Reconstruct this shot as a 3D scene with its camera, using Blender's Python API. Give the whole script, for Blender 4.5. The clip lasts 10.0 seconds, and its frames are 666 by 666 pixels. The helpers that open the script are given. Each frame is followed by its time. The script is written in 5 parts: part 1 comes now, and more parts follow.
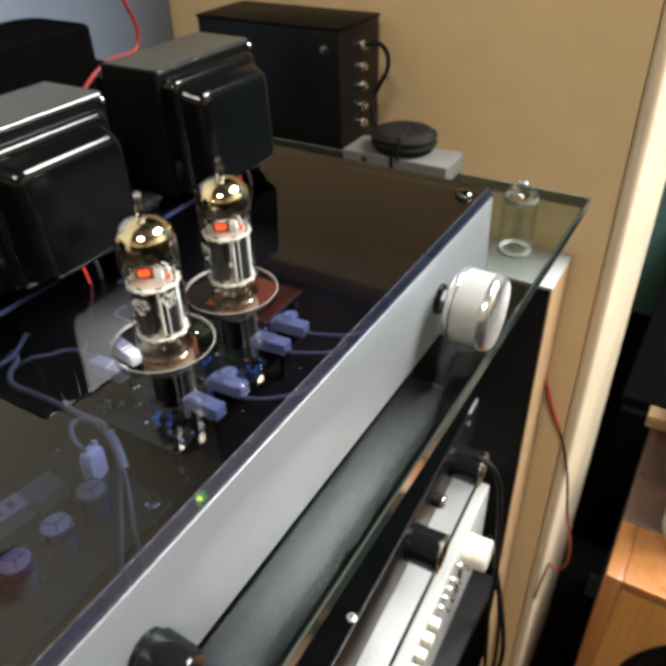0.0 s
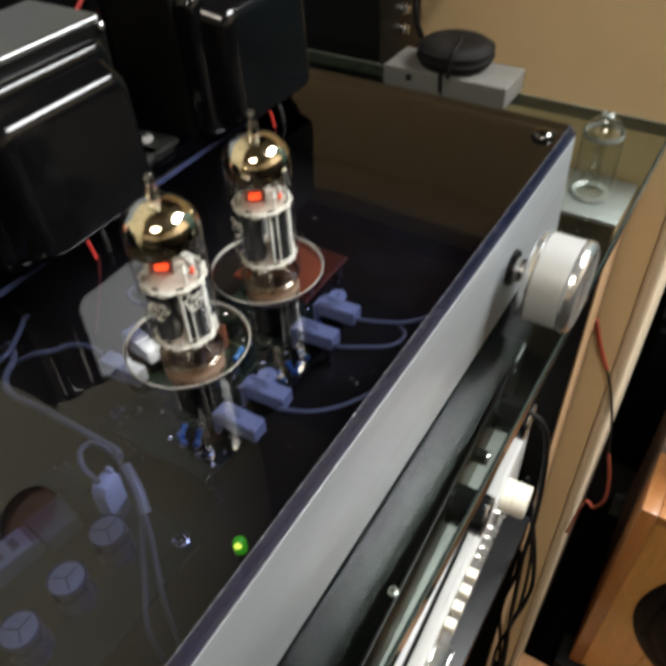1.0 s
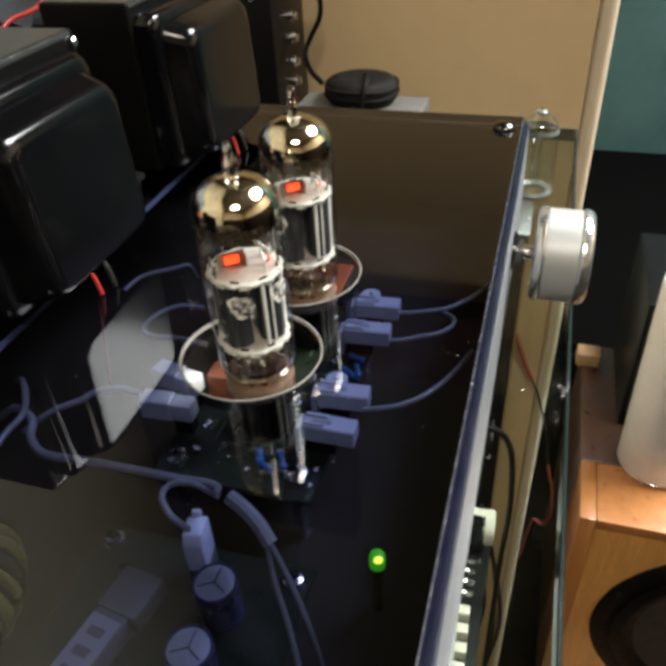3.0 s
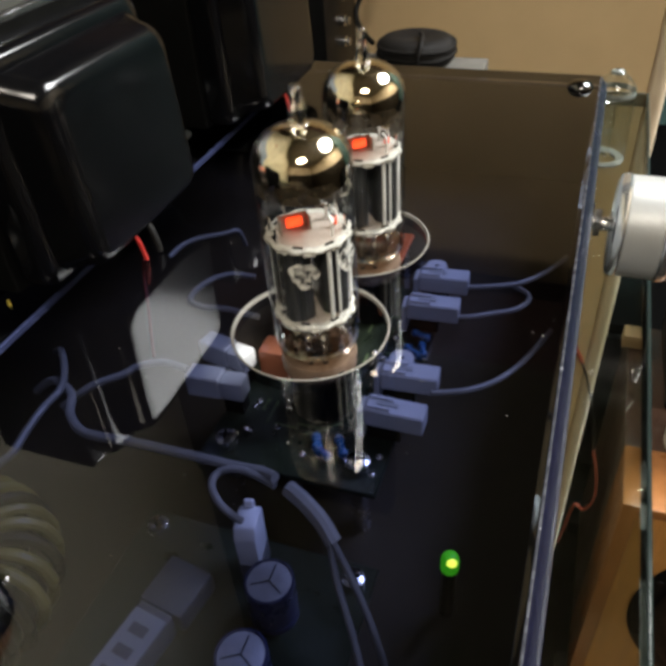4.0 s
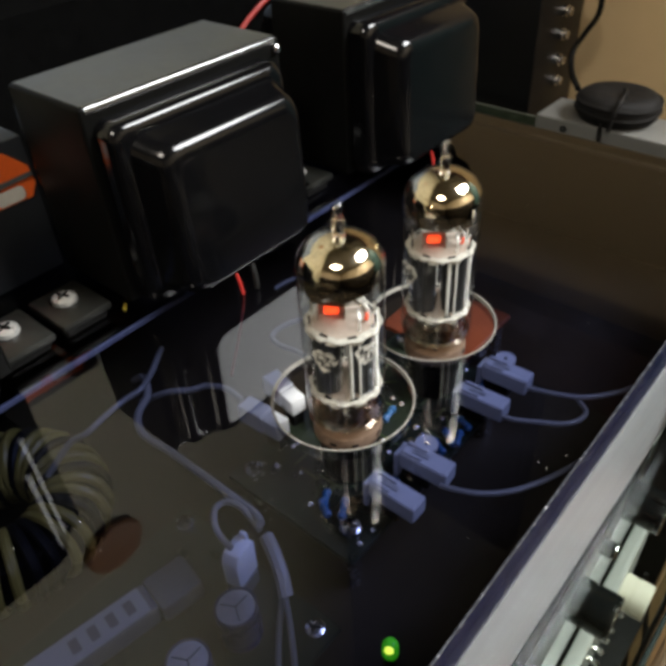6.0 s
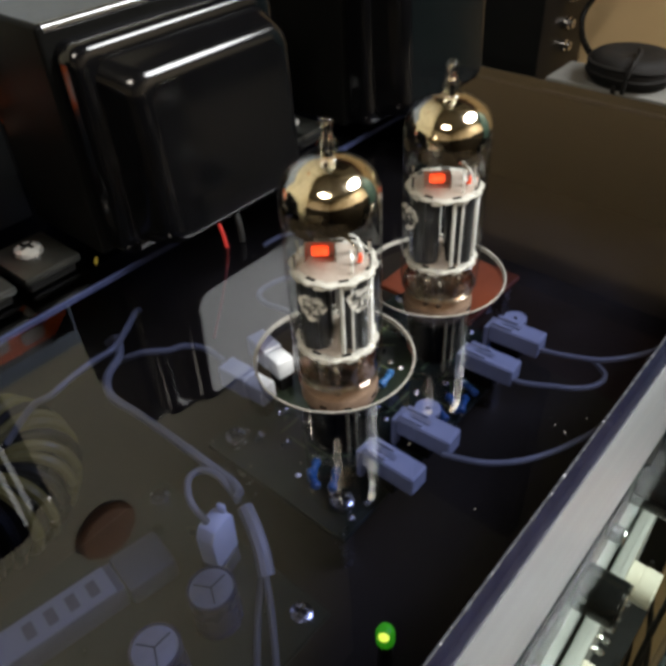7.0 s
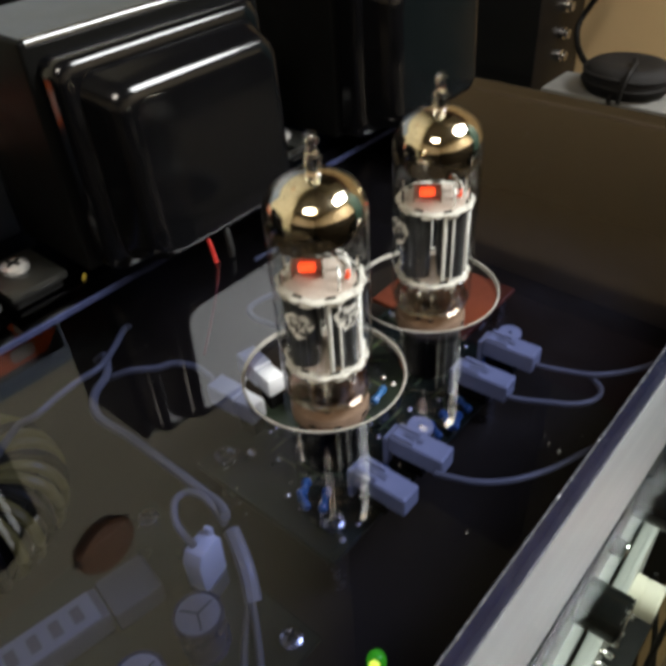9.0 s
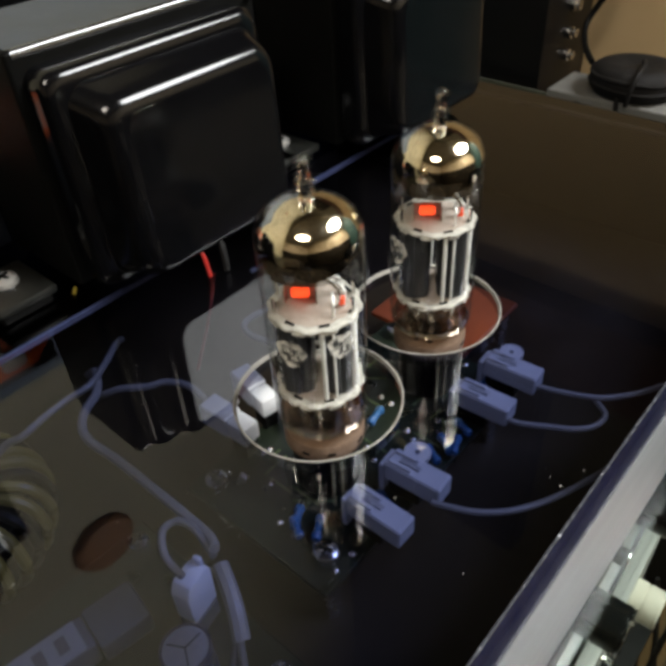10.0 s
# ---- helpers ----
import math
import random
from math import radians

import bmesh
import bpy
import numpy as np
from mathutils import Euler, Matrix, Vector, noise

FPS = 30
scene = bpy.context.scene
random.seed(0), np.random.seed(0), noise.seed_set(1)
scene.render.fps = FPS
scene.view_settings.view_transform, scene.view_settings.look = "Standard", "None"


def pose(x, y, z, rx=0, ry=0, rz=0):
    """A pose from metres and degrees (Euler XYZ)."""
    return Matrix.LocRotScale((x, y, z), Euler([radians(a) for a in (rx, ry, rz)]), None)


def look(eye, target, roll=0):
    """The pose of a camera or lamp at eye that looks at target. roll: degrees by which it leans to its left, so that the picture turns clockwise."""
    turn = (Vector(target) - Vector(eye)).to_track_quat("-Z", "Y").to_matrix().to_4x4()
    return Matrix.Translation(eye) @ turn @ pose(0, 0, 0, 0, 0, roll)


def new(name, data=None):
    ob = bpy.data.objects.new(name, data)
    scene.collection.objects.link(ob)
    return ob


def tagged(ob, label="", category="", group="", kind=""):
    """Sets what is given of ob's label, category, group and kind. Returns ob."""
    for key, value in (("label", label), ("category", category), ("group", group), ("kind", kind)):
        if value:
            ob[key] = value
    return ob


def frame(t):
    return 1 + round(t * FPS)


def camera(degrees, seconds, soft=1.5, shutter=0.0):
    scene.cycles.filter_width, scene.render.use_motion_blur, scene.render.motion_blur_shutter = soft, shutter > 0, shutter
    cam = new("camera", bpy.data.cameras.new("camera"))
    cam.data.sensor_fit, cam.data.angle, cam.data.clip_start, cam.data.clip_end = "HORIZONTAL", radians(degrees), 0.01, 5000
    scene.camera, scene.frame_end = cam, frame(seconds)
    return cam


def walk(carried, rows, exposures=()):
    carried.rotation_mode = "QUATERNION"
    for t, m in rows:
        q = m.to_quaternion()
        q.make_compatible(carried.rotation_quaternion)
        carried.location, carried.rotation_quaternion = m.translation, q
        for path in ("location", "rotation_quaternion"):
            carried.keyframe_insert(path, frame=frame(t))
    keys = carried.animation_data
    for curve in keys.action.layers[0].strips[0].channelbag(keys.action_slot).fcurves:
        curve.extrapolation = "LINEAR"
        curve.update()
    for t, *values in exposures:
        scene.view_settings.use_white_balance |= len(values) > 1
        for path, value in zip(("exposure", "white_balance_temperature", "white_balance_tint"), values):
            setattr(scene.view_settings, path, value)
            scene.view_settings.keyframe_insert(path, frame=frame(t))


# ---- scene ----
cam = camera(51.4, 10.0, soft=4.2, shutter=0.5)
PATH = [
    (0, (0.17108, -0.15428, 0.96082), (0.08647, -0.01527, 0.84456), -1.64),
    (0.5, (0.13919, -0.14082, 0.96513), (0.07061, -0.00322, 0.83721), 0.47),
    (1, (0.12706, -0.10787, 0.95517), (0.04674, 0.01266, 0.81726), -3.04),
    (1.5, (0.09588, -0.11151, 0.92788), (0.02473, 0.00713, 0.78345), -3.05),
    (2, (0.06622, -0.12638, 0.91371), (0.00516, 0.00564, 0.77644), -3.63),
    (2.5, (0.06704, -0.13663, 0.91767), (0.01498, 0.00835, 0.79012), -3.61),
    (2.7, (0.07103, -0.14043, 0.92421), (0.02160, 0.01194, 0.80447), -3.45),
    (4, (0.05510, -0.12670, 0.91089), (-0.00284, 0.01753, 0.78503), -4.41),
    (4.5, (0.05487, -0.12573, 0.90999), (-0.00828, 0.01876, 0.78696), -4.07),
    (5, (0.05549, -0.12070, 0.91542), (-0.01995, 0.01135, 0.78553), -4.78),
    (5.2, (0.06474, -0.10749, 0.93246), (-0.01649, 0.01676, 0.79843), -5.18),
    (6.3, (0.09361, -0.10119, 0.93862), (-0.01464, 0.01190, 0.81414), -3.21),
    (6.5, (0.09095, -0.09759, 0.92933), (-0.01627, 0.01541, 0.80389), -3.02),
    (7, (0.08682, -0.09520, 0.91683), (-0.01745, 0.01740, 0.78858), -3.40),
    (7.5, (0.08426, -0.09688, 0.90908), (-0.01996, 0.01416, 0.77944), -3.57),
    (8, (0.07997, -0.10539, 0.89876), (-0.02173, 0.00348, 0.76533), -2.65),
    (8.5, (0.07888, -0.10300, 0.89688), (-0.01985, 0.00787, 0.76286), -2.17),
    (9, (0.08666, -0.09042, 0.91580), (-0.01908, 0.02336, 0.78981), -3.89),
    (9.5, (0.08318, -0.08248, 0.92081), (-0.02120, 0.02982, 0.79239), -3.28),
    (10, (0.08234, -0.08212, 0.91802), (-0.02326, 0.02979, 0.79024), -3.69),
]
walk(cam, [(t, look(eye, target, roll)) for t, eye, target, roll in PATH],
     [(0.0, 0.08), (0.5, -0.05), (1.0, -0.32), (1.5, -0.67), (2.0, -0.17), (2.5, -0.10), (4.0, -0.20), (4.5, -0.30), (5.0, -0.52), (6.5, -0.34), (8.5, -0.30), (9.0, -0.30), (9.5, -0.50), (10.0, -0.52)])

# ---- world, lamps ----
world = bpy.data.worlds.new("room_dark")
scene.world = world
world.use_nodes = True
world.node_tree.nodes["Background"].inputs[0].default_value = (0.003, 0.003, 0.004, 1)
world.node_tree.nodes["Background"].inputs[1].default_value = 1.0


def area_lamp(name, at, aim, sx, sy, watts, colour):
    d = bpy.data.lights.new(name, "AREA")
    d.shape, d.size, d.size_y, d.energy, d.color = "ELLIPSE", sx, sy, watts, colour
    ob = new(name, d)
    ob.matrix_world = look(at, aim)
    return ob


WARM = (1.0, 0.90, 0.76)
area_lamp("ceiling_lamp_light", (0.95, 0.92, 2.13), (0.95, 0.92, 0), 0.94, 1.10, 142, (0.95, 0.98, 1.0))
area_lamp("ceiling_lamp_light", (0.50, -1.05, 2.13), (0.50, -1.05, 0), 0.55, 0.55, 22, WARM)

# ---- materials ----


def mat(name, colour=(0.5, 0.5, 0.5), rough=0.5, metal=0.0, coat=0.0, vary=0.15, scale=40.0, bump=0.0, bscale=200.0, spec=0.5, rvary=0.1,
        emit=None, strength=0.0, stretch=(1, 1, 1), trans=0.0, ior=1.45):
    m = bpy.data.materials.new(name)
    m.use_nodes = True
    nt = m.node_tree
    b = nt.nodes["Principled BSDF"]
    b.inputs["Metallic"].default_value = metal
    b.inputs["Roughness"].default_value = rough
    b.inputs["Coat Weight"].default_value = coat
    b.inputs["Coat Roughness"].default_value = 0.08
    b.inputs["Specular IOR Level"].default_value = spec
    b.inputs["Transmission Weight"].default_value = trans
    b.inputs["IOR"].default_value = ior
    tc = nt.nodes.new("ShaderNodeTexCoord")
    mp = nt.nodes.new("ShaderNodeMapping")
    mp.inputs["Scale"].default_value = stretch
    nt.links.new(tc.outputs["Object"], mp.inputs[0])
    n1 = nt.nodes.new("ShaderNodeTexNoise")
    n1.inputs["Scale"].default_value, n1.inputs["Detail"].default_value = scale, 6
    nt.links.new(mp.outputs[0], n1.inputs[0])
    n2 = nt.nodes.new("ShaderNodeTexNoise")
    n2.inputs["Scale"].default_value, n2.inputs["Detail"].default_value = scale * 7.3, 4
    nt.links.new(mp.outputs[0], n2.inputs[0])
    mixv = nt.nodes.new("ShaderNodeMath")
    mixv.operation = "ADD"
    nt.links.new(n1.outputs[0], mixv.inputs[0])
    nt.links.new(n2.outputs[0], mixv.inputs[1])
    mr = nt.nodes.new("ShaderNodeMapRange")
    mr.inputs[1].default_value, mr.inputs[2].default_value = 0.6, 1.4
    mr.inputs[3].default_value, mr.inputs[4].default_value = 1 - vary, 1 + vary
    nt.links.new(mixv.outputs[0], mr.inputs[0])
    vm = nt.nodes.new("ShaderNodeVectorMath")
    vm.operation = "SCALE"
    vm.inputs[0].default_value = colour
    nt.links.new(mr.outputs[0], vm.inputs["Scale"])
    nt.links.new(vm.outputs[0], b.inputs["Base Color"])
    if rvary:
        rr = nt.nodes.new("ShaderNodeMapRange")
        rr.inputs[1].default_value, rr.inputs[2].default_value = 0.3, 0.7
        rr.inputs[3].default_value, rr.inputs[4].default_value = max(0.02, rough - rvary), min(1, rough + rvary)
        nt.links.new(n1.outputs[0], rr.inputs[0])
        nt.links.new(rr.outputs[0], b.inputs["Roughness"])
    if bump:
        nb = nt.nodes.new("ShaderNodeTexNoise")
        nb.inputs["Scale"].default_value, nb.inputs["Detail"].default_value = bscale, 2
        nt.links.new(mp.outputs[0], nb.inputs[0])
        bp = nt.nodes.new("ShaderNodeBump")
        bp.inputs["Strength"].default_value, bp.inputs["Distance"].default_value = bump, 0.001
        nt.links.new(nb.outputs[0], bp.inputs["Height"])
        nt.links.new(bp.outputs[0], b.inputs["Normal"])
    if emit:
        b.inputs["Emission Color"].default_value = (*emit, 1)
        b.inputs["Emission Strength"].default_value = strength
    return m


def pane(name, tint, rough=0.0, gloss=1.0, ior=1.49):
    """Clear or tinted sheet: straight-through tint, mirror gloss by Fresnel."""
    m = bpy.data.materials.new(name)
    m.use_nodes = True
    nt = m.node_tree
    nt.nodes.remove(nt.nodes["Principled BSDF"])
    tr = nt.nodes.new("ShaderNodeBsdfTransparent")
    tr.inputs[0].default_value = (*tint, 1)
    gl = nt.nodes.new("ShaderNodeBsdfGlossy")
    gl.inputs["Roughness"].default_value = rough
    gl.inputs["Color"].default_value = (gloss, gloss, gloss, 1)
    lw = nt.nodes.new("ShaderNodeLayerWeight")
    lw.inputs[0].default_value = 0.5
    pw = nt.nodes.new("ShaderNodeMath")
    pw.operation = "POWER"
    pw.inputs[1].default_value = 5.0
    nt.links.new(lw.outputs["Facing"], pw.inputs[0])
    fr = nt.nodes.new("ShaderNodeMath")
    fr.operation = "MULTIPLY_ADD"
    f0 = ((ior - 1) / (ior + 1)) ** 2
    fr.inputs[1].default_value, fr.inputs[2].default_value = 1 - f0, f0
    nt.links.new(pw.outputs[0], fr.inputs[0])
    mx = nt.nodes.new("ShaderNodeMixShader")
    nt.links.new(fr.outputs[0], mx.inputs[0])
    nt.links.new(tr.outputs[0], mx.inputs[1])
    nt.links.new(gl.outputs[0], mx.inputs[2])
    nt.links.new(mx.outputs[0], nt.nodes["Material Output"].inputs[0])
    return m


M_ACRYLIC = pane("smoked_acrylic", (0.258, 0.285, 0.420), 0.010, 1.0, 1.54)
M_ACRYLIC_EDGE = mat("acrylic_edge", (0.040, 0.042, 0.050), 0.25, vary=0.5, scale=420)
def speckle(m, scale, cut, light):
    """Pale flecks scattered over a paint."""
    nt = m.node_tree
    b = nt.nodes["Principled BSDF"]
    src = b.inputs["Base Color"].links[0].from_socket
    tc = nt.nodes.new("ShaderNodeTexCoord")
    n = nt.nodes.new("ShaderNodeTexNoise")
    n.inputs["Scale"].default_value, n.inputs["Detail"].default_value = scale, 3
    nt.links.new(tc.outputs["Object"], n.inputs[0])
    r = nt.nodes.new("ShaderNodeMapRange")
    r.inputs[1].default_value, r.inputs[2].default_value = cut, cut + 0.06
    nt.links.new(n.outputs[0], r.inputs[0])
    mx = nt.nodes.new("ShaderNodeMix")
    mx.data_type = "RGBA"
    mx.inputs[7].default_value = (*light, 1)
    nt.links.new(r.outputs[0], mx.inputs[0])
    nt.links.new(src, mx.inputs[6])
    nt.links.new(mx.outputs[2], b.inputs["Base Color"])


speckle(M_ACRYLIC_EDGE, 900, 0.67, (0.40, 0.40, 0.44))
M_HOLE = pane("hole_wall_acrylic", (0.55, 0.56, 0.64), 0.05, 1.0, 1.5)
M_TUBE = pane("tube_glass", (0.93, 0.94, 0.93), 0.0, 1.0, 1.5)
M_SHELF = pane("shelf_glass", (0.72, 0.77, 0.73), 0.0, 0.65, 1.52)
M_JAR = pane("jar_glass", (0.95, 0.97, 0.95), 0.0, 1.0, 1.9)
M_JARBASE = mat("thick_pale_glass", (0.12, 0.13, 0.115), 0.35, vary=0.15, scale=300, coat=0.1)
M_SHELF_EDGE = mat("shelf_glass_edge", (0.014, 0.020, 0.018), 0.10, vary=0.2, scale=30, coat=0.4)
M_SHELF_END = mat("shelf_ground_edge", (0.09, 0.095, 0.075), 0.3, vary=0.2, scale=60)
M_GETTER = mat("getter_mirror", (0.80, 0.69, 0.52), 0.08, 1.0, vary=0.30, scale=220, rvary=0.05, bump=0.16, bscale=190)
M_POST = mat("bright_nickel_post", (0.76, 0.75, 0.72), 0.36, 0.15, vary=0.12, scale=300)
M_SOLIDGLASS = mat("solid_clear_glass", (0.97, 0.98, 0.97), 0.02, vary=0.01, trans=1.0, ior=1.48, rvary=0)
M_DUST = mat("dust", (0.20, 0.195, 0.18), 0.9, vary=0.3, scale=300)
M_PRINTWHITE = mat("white_carton_print", (0.62, 0.60, 0.55), 0.5, vary=0.06, scale=90)
M_RIB = mat("pale_rib", (0.34, 0.34, 0.36), 0.45, vary=0.3, scale=160)
M_BEVEL = mat("acrylic_bevel", (0.0055, 0.006, 0.018), 0.22, vary=0.5, scale=130)
M_BEVEL.node_tree.nodes["Principled BSDF"].inputs["Alpha"].default_value = 0.6
M_MICA = mat("mica", (0.42, 0.40, 0.36), 0.55, vary=0.5, scale=500, bump=0.3, bscale=900)
M_MICADIM = mat("mica_sheet", (0.34, 0.285, 0.245), 0.5, vary=0.3, scale=400, bump=0.1, bscale=700)
M_ANODE = mat("anode_metal", (0.055, 0.056, 0.058), 0.38, 0.6, vary=0.3, scale=400)
M_NICKEL = mat("nickel", (0.72, 0.71, 0.69), 0.22, 1.0, vary=0.1, scale=300)
M_ZINC = mat("zinc_plate", (0.42, 0.41, 0.39), 0.32, 0.55, vary=0.1, scale=300)
M_HEATER = mat("heater_glow", (0.8, 0.2, 0.1), 0.6, emit=(1.0, 0.055, 0.008), strength=2.2)
M_HEATER_DIM = mat("heater_dim", (0.6, 0.12, 0.06), 0.6, emit=(1.0, 0.05, 0.01), strength=0.7)
M_BLACK = mat("black_gloss_enamel", (0.0018, 0.0018, 0.0021), 0.15, spec=0.37, vary=0.3, scale=60, bump=0.012, bscale=300, rvary=0.02)
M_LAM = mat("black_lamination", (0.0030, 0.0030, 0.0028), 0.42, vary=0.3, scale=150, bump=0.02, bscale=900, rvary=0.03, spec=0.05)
# Paler than the core sides: the sheen on the tops is put into the colour.
M_TOPSHEEN = mat("black_paint_top_sheen", (0.030, 0.030, 0.024), 0.36, vary=0.35, scale=45, rvary=0.05)
# Extra-glossy black for the bead that draws the lamp highlight on the core edge.
M_ARRIS = mat("glossy_edge_bead", (0.02, 0.02, 0.019), 0.13, spec=1.0, coat=0.6, vary=0.4, scale=300)
M_FOOT = mat("dusty_black_steel", (0.0070, 0.0073, 0.0062), 0.40, vary=0.35, scale=70, rvary=0.05)
M_SATIN = mat("black_satin_steel", (0.0036, 0.0036, 0.0038), 0.34, spec=0.22, vary=0.25, scale=90, rvary=0.02)
M_RUBBER = mat("black_rubber", (0.0034, 0.0032, 0.003), 0.55, spec=0.2, vary=0.3, scale=120, bump=0.1, bscale=600)
M_WRAP = mat("brown_black_sleeve", (0.0042, 0.0034, 0.0028), 0.7, vary=0.4, scale=90, bump=0.15, bscale=300, spec=0.2)
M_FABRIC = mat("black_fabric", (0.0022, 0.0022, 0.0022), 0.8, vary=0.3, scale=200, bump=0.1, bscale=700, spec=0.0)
M_ALU = mat("brushed_aluminium", (0.250, 0.266, 0.275), 0.42, 0.45, vary=0.04, scale=160, stretch=(1, 0.04, 1), bump=0.03, bscale=1800, rvary=0.05)
M_ALU_TURNED = mat("turned_aluminium", (0.66, 0.66, 0.65), 0.20, 0.9, vary=0.06, scale=90, rvary=0.06)
M_ALU_MATT = mat("matt_aluminium", (0.34, 0.34, 0.328), 0.42, 0.30, vary=0.06, scale=90, stretch=(14, 1, 1))
M_CERAMIC = mat("ceramic_socket", (0.12, 0.080, 0.055), 0.42, vary=0.2, scale=200, bump=0.1)
M_PCB = mat("pcb_green", (0.014, 0.020, 0.011), 0.35, vary=0.35, scale=160)
M_SOLDER = mat("solder", (0.62, 0.60, 0.54), 0.22, 1.0, vary=0.1, scale=600)
M_TRACE = mat("tinned_trace", (0.12, 0.16, 0.07), 0.3, 0.3, vary=0.2, scale=400)
M_CHASSIS = mat("chassis_floor", (0.026, 0.018, 0.008), 0.45, vary=0.25, scale=40, bump=0.1, bscale=300)
M_WHITE = mat("white_nylon", (0.61, 0.615, 0.62), 0.45, vary=0.08, scale=150)
M_NYLON = mat("clean_white_nylon", (0.80, 0.81, 0.82), 0.42, vary=0.06, scale=150)
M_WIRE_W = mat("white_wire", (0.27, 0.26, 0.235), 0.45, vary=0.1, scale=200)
# Two dimmed copies of the white wire: its fading into shade is put into colour.
M_WIRE_MID = mat("white_wire_mid", (0.19, 0.185, 0.168), 0.45, vary=0.1, scale=200)
M_WIRE_DIM = mat("white_wire_dim", (0.13, 0.127, 0.115), 0.45, vary=0.1, scale=200)
M_RED = mat("red_wire", (0.30, 0.016, 0.012), 0.4, vary=0.15, scale=200)
M_CABLERED = mat("red_cable_jacket", (0.20, 0.009, 0.006), 0.45, vary=0.2, scale=120)
M_LEADRED = mat("dull_red_wire", (0.20, 0.035, 0.018), 0.5, vary=0.2, scale=120)
M_BLUE = mat("blue_resistor", (0.03, 0.12, 0.28), 0.3, vary=0.15, scale=300, coat=0.4)
M_CAPTOP = mat("capacitor_top", (0.32, 0.32, 0.33), 0.4, 0.3, vary=0.15, scale=200)
M_CAPBLUE = mat("capacitor_sleeve", (0.025, 0.03, 0.07), 0.3, vary=0.15, scale=150)
M_YELLOW = mat("yellow_tape", (0.22, 0.172, 0.036), 0.45, vary=0.15, scale=150)
M_YELLOWBRIGHT = mat("yellow_sleeve", (0.34, 0.27, 0.04), 0.45, vary=0.15, scale=150)
M_LED = mat("green_led", (0.15, 0.8, 0.05), 0.3, emit=(0.055, 0.62, 0.003), strength=0.9)
M_LEDCORE = mat("green_led_core", (0.6, 0.9, 0.2), 0.3, emit=(0.85, 1.0, 0.06), strength=5.0)
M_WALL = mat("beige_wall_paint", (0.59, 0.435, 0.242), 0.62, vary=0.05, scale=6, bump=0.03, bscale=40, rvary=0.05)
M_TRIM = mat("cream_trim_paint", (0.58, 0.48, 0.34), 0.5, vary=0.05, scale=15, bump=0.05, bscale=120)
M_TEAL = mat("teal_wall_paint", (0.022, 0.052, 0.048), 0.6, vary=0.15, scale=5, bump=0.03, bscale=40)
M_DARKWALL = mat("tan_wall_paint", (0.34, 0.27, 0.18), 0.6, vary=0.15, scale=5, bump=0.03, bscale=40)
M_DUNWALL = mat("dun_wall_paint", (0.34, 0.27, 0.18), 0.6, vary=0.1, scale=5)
M_FILMCAP = mat("red_brown_film", (0.16, 0.055, 0.03), 0.35, coat=0.3)
M_DECKTOP = mat("black_deck_lid", (0.0015, 0.0018, 0.0018), 0.75, vary=0.2, scale=40, rvary=0, spec=0.0)
M_DECK = mat("black_enamel", (0.005, 0.0055, 0.006), 0.12, vary=0.1, scale=40, rvary=0, spec=0.3)
M_RIM = mat("polished_acrylic_rim", (0.24, 0.23, 0.21), 0.14, vary=0.25, scale=300, coat=0.5)
M_BLUEWALL = mat("grey_blue_wall_paint", (0.17, 0.215, 0.29), 0.6, vary=0.06, scale=6, bump=0.03, bscale=40)
M_OLIVE = mat("olive_wall_paint", (0.50, 0.46, 0.33), 0.62, vary=0.06, scale=6, bump=0.03, bscale=40)
M_CEIL = mat("ceiling_paint", (0.20, 0.18, 0.15), 0.7, vary=0.05, scale=5, bump=0.03, bscale=40)
# Near-black: the dark beyond and below the equipment is put into the floor colour.
M_FLOOR = mat("near_black_floor", (0.0022, 0.0018, 0.0015), 0.8, spec=0.0, vary=0.3, scale=8, stretch=(6, 0.6, 1), bump=0.1, bscale=60)
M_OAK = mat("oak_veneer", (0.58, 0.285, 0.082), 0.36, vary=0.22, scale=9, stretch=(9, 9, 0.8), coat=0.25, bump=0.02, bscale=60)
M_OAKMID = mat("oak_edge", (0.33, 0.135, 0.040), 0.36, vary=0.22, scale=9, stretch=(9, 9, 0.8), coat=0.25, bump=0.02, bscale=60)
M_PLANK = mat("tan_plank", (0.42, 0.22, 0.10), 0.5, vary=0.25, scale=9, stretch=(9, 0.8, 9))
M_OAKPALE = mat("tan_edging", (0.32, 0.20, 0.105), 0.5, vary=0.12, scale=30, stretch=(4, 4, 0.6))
# Darkest of the three oak tones, for the cabinet behind the baffle.
M_OAKDARK = mat("darkest_oak", (0.045, 0.019, 0.010), 0.36, vary=0.25, scale=9, stretch=(9, 9, 0.8), coat=0.25, bump=0.02, bscale=60)
# Dark brown for unseen helpers that keep reflections dark.
M_DARKFILL = mat("dark_fill_brown", (0.012, 0.009, 0.006), 0.7, vary=0.2, scale=9, stretch=(6, 6, 0.8), spec=0.1)
# Upper wall sheet, toned for how dark the acrylic mirrors it.
M_UPPERDARK = mat("dark_upper_olive", (0.115, 0.105, 0.078), 0.7, vary=0.2, scale=9, stretch=(6, 6, 0.8), spec=0.1)
M_REDWOOD = mat("red_brown_wood", (0.060, 0.026, 0.020), 0.6, vary=0.25, scale=9, stretch=(0.8, 6, 6), spec=0.2)
M_DISC = mat("brown_varnished_wood", (0.36, 0.165, 0.062), 0.5, vary=0.3, scale=30, stretch=(1, 1, 5))
M_SILVER = mat("silver_paint", (0.43, 0.43, 0.41), 0.36, 0.35, vary=0.03, scale=60, rvary=0.03)
